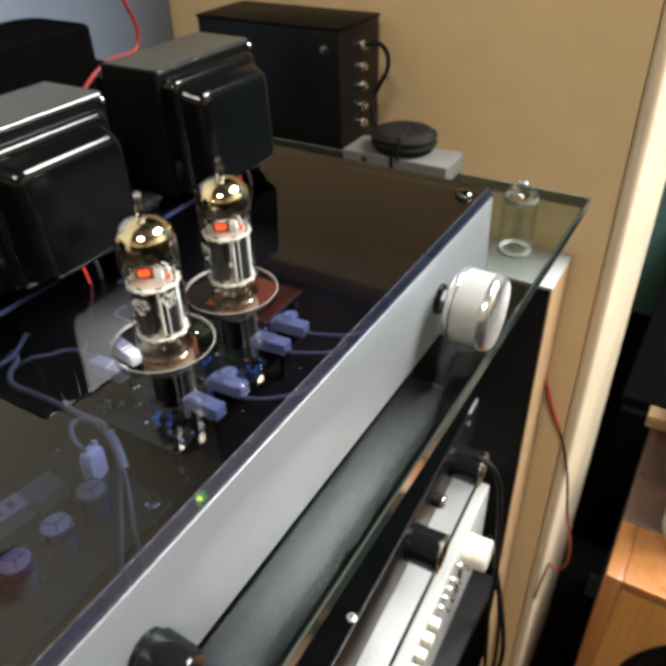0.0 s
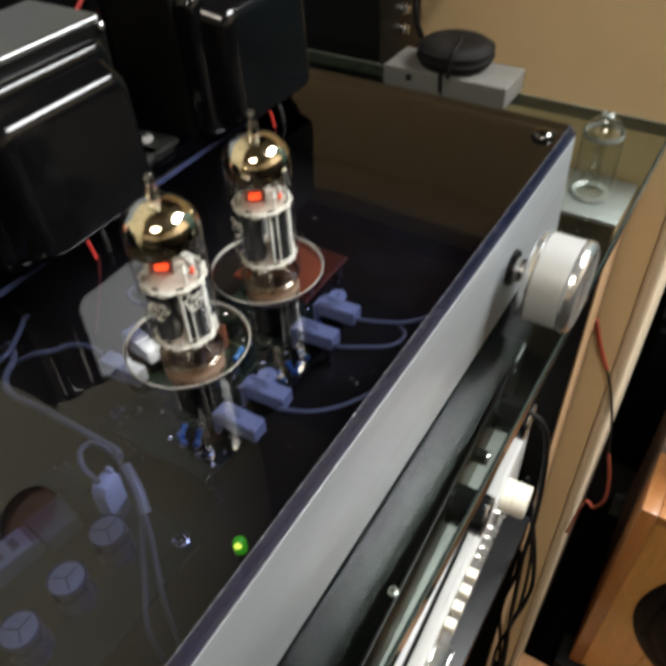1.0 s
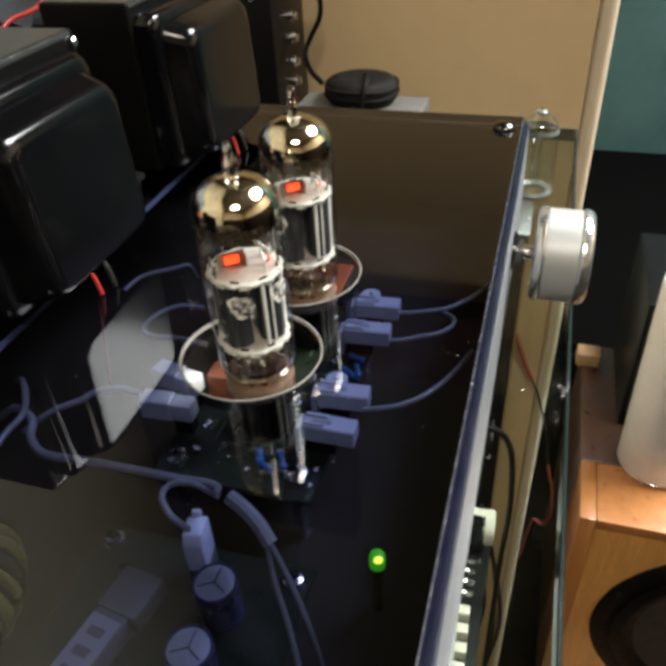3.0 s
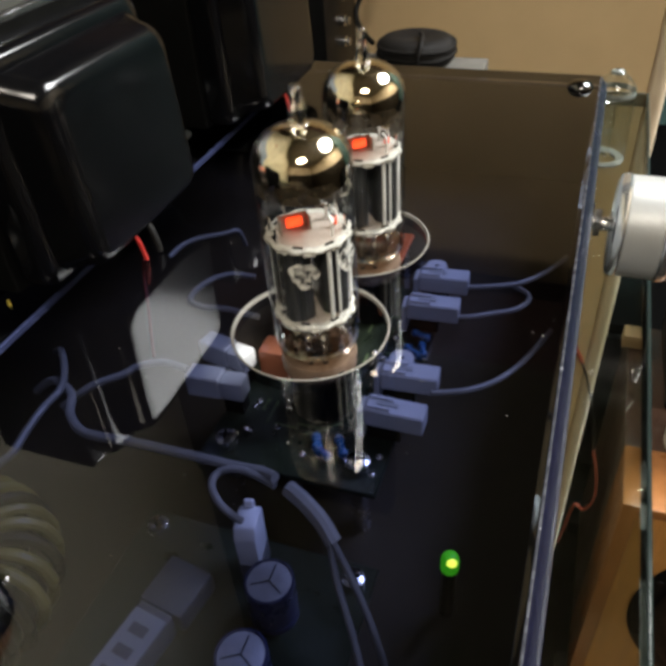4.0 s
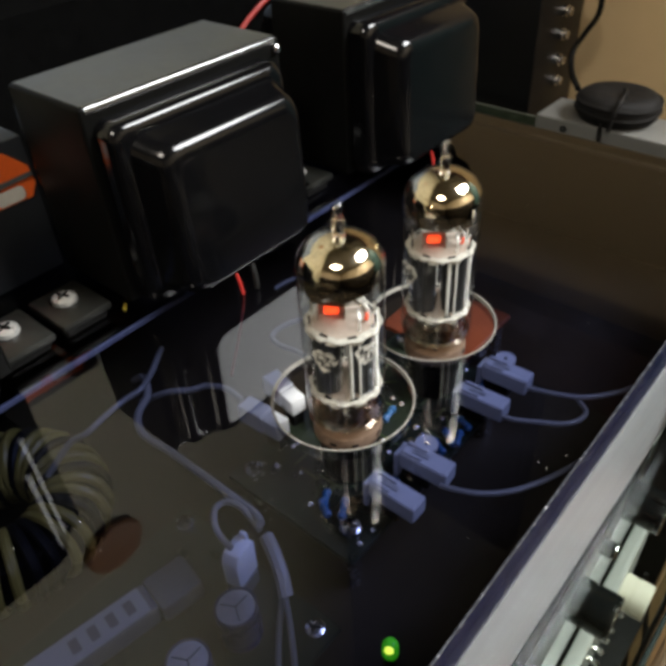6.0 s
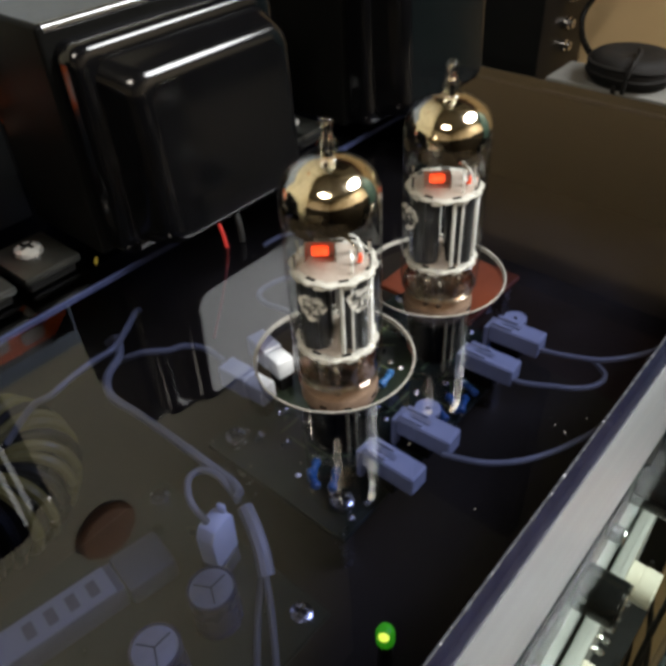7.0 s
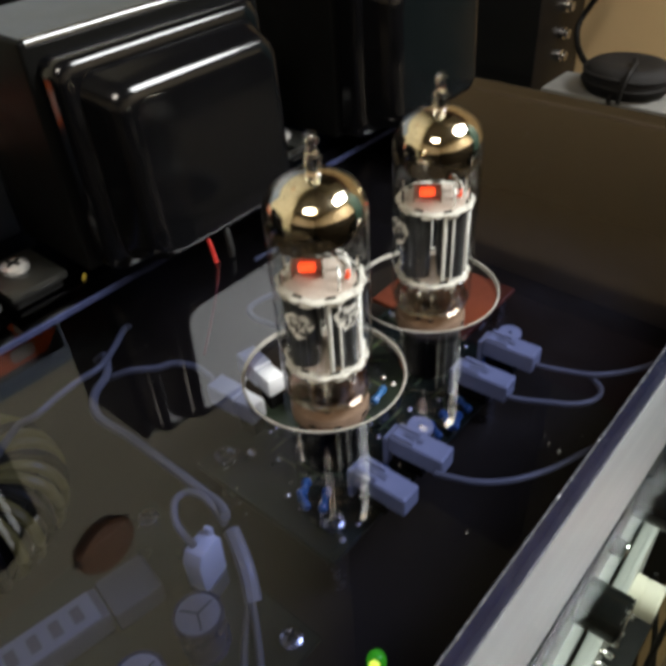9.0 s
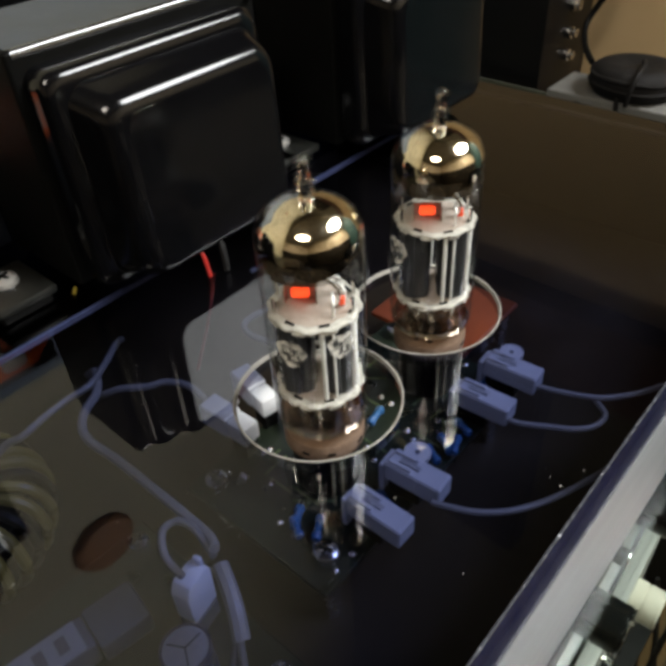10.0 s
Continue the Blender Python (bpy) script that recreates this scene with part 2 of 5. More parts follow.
M_CREAM = mat("cream_plastic", (0.58, 0.54, 0.45), 0.35, vary=0.06, scale=100)
M_GREYMETAL = mat("grey_metal", (0.50, 0.50, 0.49), 0.4, 0.3, vary=0.1, scale=60)
M_STRIP = mat("grey_plastic_strip", (0.085, 0.088, 0.090), 0.5, vary=0.15, scale=120)
M_CONE = mat("woofer_cone", (0.02, 0.02, 0.022), 0.6, vary=0.3, scale=60, bump=0.2, bscale=300)
M_ORANGE = mat("orange_print", (0.80, 0.13, 0.020), 0.45, vary=0.08, scale=90)
M_LABELW = mat("label_white", (0.21, 0.215, 0.22), 0.45, vary=0.05, scale=90)
M_LAMPGLOW = mat("lamp_diffuser", (0.9, 0.9, 0.9), 0.5, emit=(1.0, 0.96, 0.90), strength=14.0)

# ---- building helpers ----


def mesh_ob(name, bm, material, parent=None, label="", smooth=True, angle=35):
    me = bpy.data.meshes.new(name)
    bmesh.ops.recalc_face_normals(bm, faces=bm.faces)
    if smooth:
        for e in bm.edges:
            e.smooth = e.is_manifold and e.calc_face_angle(0) < radians(angle)
        for f in bm.faces:
            f.smooth = True
    bm.to_mesh(me)
    bm.free()
    me.materials.append(material)
    ob = new(name, me)
    if parent is not None:
        ob.parent = parent
    if label:
        ob["label"] = label
    return ob


part = mesh_ob


def thing(name, label, category, at=(0, 0, 0), group="", kind="", turn=0.0):
    ob = new(name)
    ob.empty_display_size = 0.02
    ob.location = at
    ob.rotation_euler = (0, 0, radians(turn))
    return tagged(ob, label, category, group, kind)


def solo(name, bm, material, label, category, group="", kind="", **kw):
    return tagged(mesh_ob(name, bm, material, **kw), label, category, group, kind)


def bm_box(x0, x1, y0, y1, z0, z1, bev=0.0, seg=2, bm=None, m=None):
    b = bmesh.new()
    bmesh.ops.create_cube(b, size=1, matrix=Matrix.Translation(((x0 + x1) / 2, (y0 + y1) / 2, (z0 + z1) / 2)) @ Matrix.Diagonal((x1 - x0, y1 - y0, z1 - z0, 1)))
    if bev > 0:
        bmesh.ops.bevel(b, geom=list(b.edges), offset=bev, segments=seg, profile=0.5, affect="EDGES", clamp_overlap=True)
    if m is not None:
        b.transform(m)
    return merge(bm, b)


def merge(bm, b):
    if bm is None:
        return b
    me = bpy.data.meshes.new("tmp")
    b.to_mesh(me)
    b.free()
    bm.from_mesh(me)
    bpy.data.meshes.remove(me)
    return bm


def bm_lathe(profile, m=None, seg=40, bm=None):
    """Turned form from (radius, height) pairs, round z, then moved by m."""
    b = bmesh.new()
    rings = []
    for r, z in profile:
        if r < 1e-6:
            rings.append([b.verts.new((0, 0, z))])
        else:
            rings.append([b.verts.new((r * math.cos(2 * math.pi * i / seg), r * math.sin(2 * math.pi * i / seg), z)) for i in range(seg)])
    for a, c in zip(rings, rings[1:]):
        for i in range(seg):
            j = (i + 1) % seg
            vs = [a[i % len(a)], a[j % len(a)], c[j % len(c)], c[i % len(c)]]
            u = []
            for v in vs:
                if v not in u:
                    u.append(v)
            if len(u) > 2:
                b.faces.new(u)
    if m is not None:
        b.transform(m)
    return merge(bm, b)


def bm_cyl(r, z0, z1, m=None, bev=0.0, seg=32, bm=None):
    if bev:
        pr = [(0, z0), (r - bev, z0), (r - bev * 0.3, z0 + bev * 0.3), (r, z0 + bev), (r, z1 - bev), (r - bev * 0.3, z1 - bev * 0.3), (r - bev, z1), (0, z1)]
    else:
        pr = [(0, z0), (r, z0), (r, z1), (0, z1)]
    return bm_lathe(pr, m, seg, bm)


def bm_tube(points, r, seg=10, bm=None, steps=8):
    """Round wire through points, smoothed."""
    P = [Vector(p) for p in points]
    Q = []
    for i in range(len(P) - 1):
        p0, p1, p2, p3 = P[max(i - 1, 0)], P[i], P[i + 1], P[min(i + 2, len(P) - 1)]
        for k in range(steps):
            t = k / steps
            Q.append(0.5 * ((2 * p1) + (p2 - p0) * t + (2 * p0 - 5 * p1 + 4 * p2 - p3) * t * t + (3 * p1 - p0 - 3 * p2 + p3) * t ** 3))
    Q.append(P[-1])
    b = bmesh.new()
    rings, up = [], Vector((0.13, 0.21, 0.97))
    for i, q in enumerate(Q):
        d = (Q[min(i + 1, len(Q) - 1)] - Q[max(i - 1, 0)]).normalized()
        s = d.cross(up).normalized()
        n = s.cross(d)
        rings.append([b.verts.new(q + r * (math.cos(2 * math.pi * k / seg) * s + math.sin(2 * math.pi * k / seg) * n)) for k in range(seg)])
    for a, c in zip(rings, rings[1:]):
        for k in range(seg):
            b.faces.new((a[k], a[(k + 1) % seg], c[(k + 1) % seg], c[k]))
    b.faces.new(rings[0])
    b.faces.new(rings[-1])
    return merge(bm, b)


def bm_prism(pts, z0, z1, bev=0.0, m=None, bm=None, seg=2):
    b = bmesh.new()
    lo = [b.verts.new((x, y, z0)) for x, y in pts]
    hi = [b.verts.new((x, y, z1)) for x, y in pts]
    n = len(pts)
    b.faces.new(lo[::-1])
    b.faces.new(hi)
    for i in range(n):
        b.faces.new((lo[i], lo[(i + 1) % n], hi[(i + 1) % n], hi[i]))
    if bev:
        bmesh.ops.bevel(b, geom=list(b.edges), offset=bev, segments=seg, profile=0.5, affect="EDGES", clamp_overlap=True)
    if m is not None:
        b.transform(m)
    return merge(bm, b)


def rrect(x0, x1, y0, y1, r, seg=6):
    out = []
    for cx, cy, a0 in ((x1 - r, y1 - r, 0), (x0 + r, y1 - r, 90), (x0 + r, y0 + r, 180), (x1 - r, y0 + r, 270)):
        for k in range(seg + 1):
            a = radians(a0 + 90 * k / seg)
            out.append((cx + r * math.cos(a), cy + r * math.sin(a)))
    return out


AX_X = pose(0, 0, 0, 0, 90, 0)   # z of the turned form points along +x

# ---- room ----
FLOOR, CEIL = -0.35, 2.20
XL, XR, YN, YF, YP = -0.40, 1.90, -2.20, 2.00, 0.445
solo("floor", bm_box(XL - 0.1, XR + 0.1, YN - 0.1, YF + 0.1, FLOOR - 0.05, FLOOR), M_FLOOR, "near-black floor, its darkness put into the colour", "floor", kind="structure", smooth=False)
solo("ceiling", bm_box(XL - 0.1, XR + 0.1, YN - 0.1, YF + 0.1, CEIL, CEIL + 0.1), M_CEIL, "plain cream painted ceiling", "ceiling", kind="structure", smooth=False)
solo("wall_pillar", bm_box(XL, 0.098, YP, YP + 0.30, FLOOR, CEIL), M_WALL, "smooth beige painted wall", "wall", kind="structure", smooth=False)
solo("trim_corner", bm_box(0.0982, 0.1120, YP - 0.0015, YP + 0.30, FLOOR, CEIL, 0.0068, 5), M_TRIM, "cream painted rounded corner post of the wall", "trim", kind="structure")
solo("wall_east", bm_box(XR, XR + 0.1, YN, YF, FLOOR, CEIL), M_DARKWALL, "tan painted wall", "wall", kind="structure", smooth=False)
solo("wall_north", bm_box(XL, XR, YF, YF + 0.1, FLOOR, CEIL), M_TEAL, "dark teal painted wall", "wall", kind="structure", smooth=False)
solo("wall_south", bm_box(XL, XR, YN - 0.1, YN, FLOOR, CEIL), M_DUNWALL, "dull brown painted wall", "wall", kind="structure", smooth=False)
solo("wall_west", bm_box(XL - 0.1, XL, YN, YF, FLOOR, CEIL), M_OLIVE, "olive-beige painted wall", "wall", kind="structure", smooth=False)
# Added dark strips, never in view: they keep the glossy covers from mirroring tan.
solo("wall_dark_strip_east", bm_box(XR - 0.02, XR - 0.0005, YN + 0.0215, YF - 0.0005, FLOOR, 0.98, 0.003, 2), M_DARKFILL, "unseen dark strip added low on the wall to darken reflections", "wainscot", kind="structure")
solo("wall_dark_strip_south", bm_box(XL + 0.0005, XR - 0.0205, YN + 0.0005, YN + 0.02, FLOOR, 0.98, 0.003, 2), M_DARKFILL, "unseen dark strip added low on the wall to darken reflections", "wainscot", kind="structure")
door = thing("cupboard_door", "grey-blue painted cupboard door against the wall", "door", (XL, 0, FLOOR))
part("leaf", bm_box(0.0005, 0.018, -0.10, 0.443, 0.02, 1.06 - FLOOR, 0.003, 2), M_BLUEWALL, door)
# Added out of view: darkens what the acrylic top mirrors from above.
solo("dark_upper_panel", bm_box(XL + 0.001, 0.0975, YP - 0.012, YP - 0.0005, 1.168, CEIL - 0.001, 0.002, 2), M_UPPERDARK, "unseen dark olive sheet added to darken the plate's reflection", "panelling", kind="structure")
wsh = thing("wall_shelf", "dark red-brown wooden shelf on the wall", "shelf", (0, YP, 1.078))
part("board", bm_box(XL + 0.02, 0.080, -0.030, -0.0005, 0.0, 0.088, 0.002, 2), M_REDWOOD, wsh)
# Added out of view: the darkest mirrored shape in the acrylic top.
wcab = thing("mirrored_dark_block", "unseen dark block added for the black shape mirrored in the plate", "cabinet", (0, YP - 0.0125, 1.1665))
part("body", bm_box(XL + 0.02, -0.0970, -0.030, -0.0005, 0.0, 0.280, 0.003, 2), M_DARKFILL, wcab)
part("door", bm_box(XL + 0.025, -0.242, -0.0345, -0.0302, 0.006, 0.274, 0.001, 2), M_DARKFILL, wcab)
part("door", bm_box(-0.238, -0.1010, -0.0345, -0.0302, 0.006, 0.274, 0.001, 2), M_DARKFILL, wcab)
disc = thing("wall_disc", "round brown wooden plaque on the wall", "plaque", (XL + 0.0005, 0.056, 1.305))
part("disc", bm_lathe([(0, 0), (0.034, 0), (0.034, 0.005), (0.031, 0.008), (0, 0.010)], AX_X, 40), M_DISC, disc)

# ---- shelf rack ----
SH = 0.742
shelf = thing("glass_shelf", "clear greenish glass shelf carrying the amplifier", "shelf", (0, 0, SH))
part("glass_sheet", bm_box(-0.30, 0.0905, -0.42, 0.3435, -0.0085, 0, 0), M_SHELF, shelf, smooth=False)
b = bm_box(0.0907, 0.0922, -0.42, 0.345, -0.009, 0.0, 0.0005, 1)
part("front_edge", b, M_SHELF_EDGE, shelf, "dark green polished edge")
part("end_edge", bm_box(-0.30, 0.0905, 0.3437, 0.345, -0.009, 0, 0.0004, 1), M_SHELF_END, shelf, "grey-green ground edge")

# ---- amplifier ----
ZT, TH = 0.80, 0.004
X1, Y0, Y1 = 0.0598, -0.155, 0.200
XB = -0.165
ZB = 0.748
amp = thing("valve_amplifier", "valve amplifier with smoked acrylic top and brushed aluminium front", "amplifier", (0, 0, SH))


def top_plate():
    cur = bpy.data.curves.new("plate_outline", "CURVE")
    cur.dimensions = "2D"
    cur.fill_mode = "BOTH"
    def loop(pts):
        s = cur.splines.new("POLY")
        s.points.add(len(pts) - 1)
        for p, q in zip(s.points, pts):
            p.co = (*q, 0, 1)
        s.use_cyclic_u = True
    loop(rrect(XB, X1, Y0, Y1, 0.002))
    for cy in (0.0, 0.0445):
        loop([(HX + HR * math.cos(2 * math.pi * k / 72), cy + HY + HR * math.sin(2 * math.pi * k / 72)) for k in range(72)])
    ob = new("plate_outline", cur)
    me = bpy.data.meshes.new_from_object(ob)
    b = bmesh.new()
    b.from_mesh(me)
    bpy.data.objects.remove(ob)
    bpy.data.curves.remove(cur)
    bmesh.ops.remove_doubles(b, verts=b.verts, dist=1e-6)
    for v in b.verts:
        v.co.z = ZT - SH
    return b


HR, HX, HY = 0.0202, -0.0025, 0.0012
part("top_plate", top_plate(), M_ACRYLIC, amp, "glossy smoked acrylic, see-through", smooth=False)
for cy in (0.0, 0.0445):
    part("hole_rim", bm_lathe([(HR + 0.0004, ZT - SH + 0.0001), (HR + 0.0003, ZT - SH + 0.00025), (HR, ZT - SH + 0.0002), (HR - 0.0003, ZT - SH - 0.0002), (HR - 0.0004, ZT - SH - 0.0008), (HR + 0.0001, ZT - SH - 0.0004)], Matrix.Translation((HX, cy + HY, 0)), 72), M_RIM, amp, "polished bright rim of the hole")
    part("hole_wall", bm_lathe([(HR, ZT - SH - 0.0005), (HR, ZT - SH - TH)], Matrix.Translation((HX, cy + HY, 0)), 72), M_HOLE, amp)
# front panel, sides, base of the amplifier (z here counts from the shelf top)
A0 = ZB - SH
A1 = ZT - SH - TH


def long_bar(section, y0, y1, bev=0.0, seg=2):
    """Bar along y with the given outline in x and z."""
    b = bmesh.new()
    ends = [[b.verts.new((x, y, z)) for x, z in section] for y in (y0, y1)]
    n = len(section)
    for k in range(n):
        b.faces.new((ends[0][k], ends[0][(k + 1) % n], ends[1][(k + 1) % n], ends[1][k]))
    b.faces.new(ends[0][::-1])
    b.faces.new(ends[1])
    bmesh.ops.recalc_face_normals(b, faces=b.faces)
    if bev:
        bmesh.ops.bevel(b, geom=list(b.edges), offset=bev, segments=seg, profile=0.5, affect="EDGES", clamp_overlap=True)
    return b


FP0, FP1 = 0.0641, 0.0631  # the front panel leans: its face at the foot and at the head
part("front_panel", long_bar([(FP0 - 0.0022, 0.0016), (FP0, 0.0016), (FP1, A1 - 0.0005), (FP1 - 0.0022, A1 - 0.0005)], Y0, Y1, 0.0007, 3), M_ALU, amp, "brushed aluminium front panel")
bevel = part("plate_bevel", long_bar([(X1 - 0.0002, A1 - 0.0001), (FP1, A1 - 0.0001), (FP1, A1 + 0.0004), (X1 + 0.0002, A1 + TH)], Y0, Y1, 0.00015, 1), M_BEVEL, amp, "blue-black polished bevel of the top plate", smooth=False)
part("arris", bm_box(X1 - 0.0001, X1 + 0.0004, Y0, Y1, A1 + TH - 0.0002, A1 + TH + 0.00015, 0.0001, 1), M_ACRYLIC_EDGE, bevel, "sparkling worn arris")
part("plate_end_edge", bm_box(XB, X1, Y1, Y1 + 0.0008, A1 + 0.0002, A1 + TH, 0.0002, 1), M_SATIN, amp)
part("side_panel", bm_box(XB, X1, Y1 - 0.004, Y1, A0, A1 - 0.0002, 0.0005, 1), M_SATIN, amp)
part("side_panel", bm_box(XB, X1, Y0, Y0 + 0.004, A0, A1 - 0.0002, 0.0005, 1), M_SATIN, amp)
part("back_panel", bm_box(XB, XB + 0.004, Y0 + 0.0042, Y1 - 0.0042, A0, A1 - 0.0002, 0.0005, 1), M_SATIN, amp)
part("chassis_floor", bm_box(XB + 0.0042, X1, Y0 + 0.0042, Y1 - 0.0042, A0, A0 + 0.002), M_CHASSIS, amp, "dark inner floor", smooth=False)
for fx, fy in ((0.045, -0.13), (0.045, 0.175), (-0.145, -0.13), (-0.145, 0.175)):
    part("foot", bm_cyl(0.011, 0.0, A0 - 0.0001, Matrix.Translation((fx, fy, 0)), 0.001), M_RUBBER, amp, "black rubber foot")
dust_rng = random.Random(11)
b = bmesh.new()
for k in range(70):
    q = dust_rng.uniform(0.00005, 0.00015)
    bm_box(-q * dust_rng.uniform(1, 2.4), q, -q, q, 0, 0.00008, bm=b, m=Matrix.Translation((dust_rng.uniform(-0.07, 0.062), dust_rng.uniform(-0.145, 0.195), ZT + 0.00005)) @ pose(0, 0, 0, 0, 0, dust_rng.uniform(0, 180)))
solo("dust_specks", b, M_DUST, "fine pale dust specks lying on the acrylic top", "dust", kind="stuff", smooth=False)
# dome bolts of the top plate
for bx, by in ((0.052, 0.184), (0.052, -0.139), (-0.150, 0.184), (-0.150, -0.139)):
    pr = [(0, 0.0)] + [(0.0052, 0.0)] + [(0.0052 * math.cos(radians(a)), 0.0030 * math.sin(radians(a)) + 0.0004) for a in range(0, 90, 12)] + [(0, 0.0034)]
    part("dome_bolt", bm_lathe(pr, Matrix.Translation((bx, by, ZT - SH + 0.0001)), 28), mat("black_chrome", (0.10, 0.10, 0.10), 0.12, 1.0), amp, "shiny black dome bolt")


def knob(name, y, label):
    ob = thing(name, label, "knob", (0.0660, y, 0.7685), group="front panel knobs")
    part("washer", bm_lathe([(0.0031, -0.0024), (0.0082, -0.0024), (0.0080, -0.0009), (0.0031, -0.0006)], AX_X, 36), M_DECK, ob, "black washer")
    part("shaft", bm_cyl(0.003, -0.0022, 0.0085, AX_X, 0.0002), M_NICKEL, ob)
    part("nut", bm_lathe([(0.0031, 0), (0.006, 0), (0.006, 0.0022), (0.0031, 0.0022)], AX_X, 6), M_NICKEL, ob, smooth=False)
    part("barrel", bm_lathe([(0, 0.0104), (0.0190, 0.0104), (0.0193, 0.0107), (0.0193, 0.0236), (0.0190, 0.0239), (0, 0.0239)], AX_X, 72), M_ALU_MATT, ob, "matt turned barrel")
    part("back_rim", bm_lathe([(0, 0.0065), (0.0178, 0.0065), (0.0192, 0.0070), (0.0198, 0.0082), (0.0199, 0.0096), (0.0194, 0.0103), (0, 0.0103)], AX_X, 72), M_ALU_TURNED, ob, "polished rim")
    part("front_rim", bm_lathe([(0, 0.0240), (0.0194, 0.0240), (0.0199, 0.0248), (0.0198, 0.0264), (0.0190, 0.0280), (0.0176, 0.0288), (0.0162, 0.0286), (0, 0.0286)], AX_X, 72), M_ALU_TURNED, ob, "polished rim and face")
    return ob


knob("volume_knob", 0.1275, "large turned aluminium volume knob on the front panel")
tg = thing("power_switch", "black turned switch knob on the front panel", "switch", (0.0640, -0.0885, 0.7685))
part("collar", bm_lathe([(0.0050, 0), (0.0072, 0), (0.0070, 0.0018), (0.0050, 0.0022)], AX_X, 32), M_SATIN, tg, "dark metal collar")
part("grip", bm_lathe([(0, 0.0023), (0.0078, 0.0023), (0.0084, 0.0032), (0.0080, 0.0150), (0.0070, 0.0170), (0, 0.0174)], AX_X, 40), M_DECK, tg)

# ---- valves ----


def faded(name, colour, cover, scale):
    """Worn print on glass: flecks of paint over clear."""
    m = bpy.data.materials.new(name)
    m.use_nodes = True
    nt = m.node_tree
    b = nt.nodes["Principled BSDF"]
    b.inputs["Base Color"].default_value = (*colour, 1)
    b.inputs["Roughness"].default_value = 0.5
    tc = nt.nodes.new("ShaderNodeTexCoord")
    n = nt.nodes.new("ShaderNodeTexNoise")
    n.inputs["Scale"].default_value, n.inputs["Detail"].default_value = scale, 4
    nt.links.new(tc.outputs["Object"], n.inputs[0])
    r = nt.nodes.new("ShaderNodeMapRange")
    r.inputs[1].default_value, r.inputs[2].default_value, r.inputs[3].default_value, r.inputs[4].default_value = 0.38, 0.62, 0.0, cover
    nt.links.new(n.outputs[0], r.inputs[0])
    nt.links.new(r.outputs[0], b.inputs["Alpha"])
    return m


M_PRINT = faded("worn_print", (0.66, 0.64, 0.58), 0.95, 320)
M_GLINT = pane("glass_foot", (0.86, 0.80, 0.72), 0.05, 1.0, 2.6)
M_PRINTDARK = faded("worn_dark_print", (0.02, 0.02, 0.02), 1.0, 700)
# Dark brown: coating edge plus the dark room mirrored there, painted as colour.
M_HALO = faded("getter_halo", (0.035, 0.024, 0.012), 0.95, 170)
M_BUTTON = pane("tube_base_glass", (0.62, 0.53, 0.45), 0.03, 1.0, 2.0)


def dome(R, zd, hd, steps=14, top=0.0024):
    """Broad-shouldered bulb top from the shoulder up to the stem."""
    out = []
    for k in range(1, steps + 1):
        a = radians(90.0 * k / steps)
        r = R * max(math.cos(a), 0.0) ** 0.86
        z = zd + hd * math.sin(a) ** 0.94
        if r < top:
            break
        out.append((r, z))
    return out


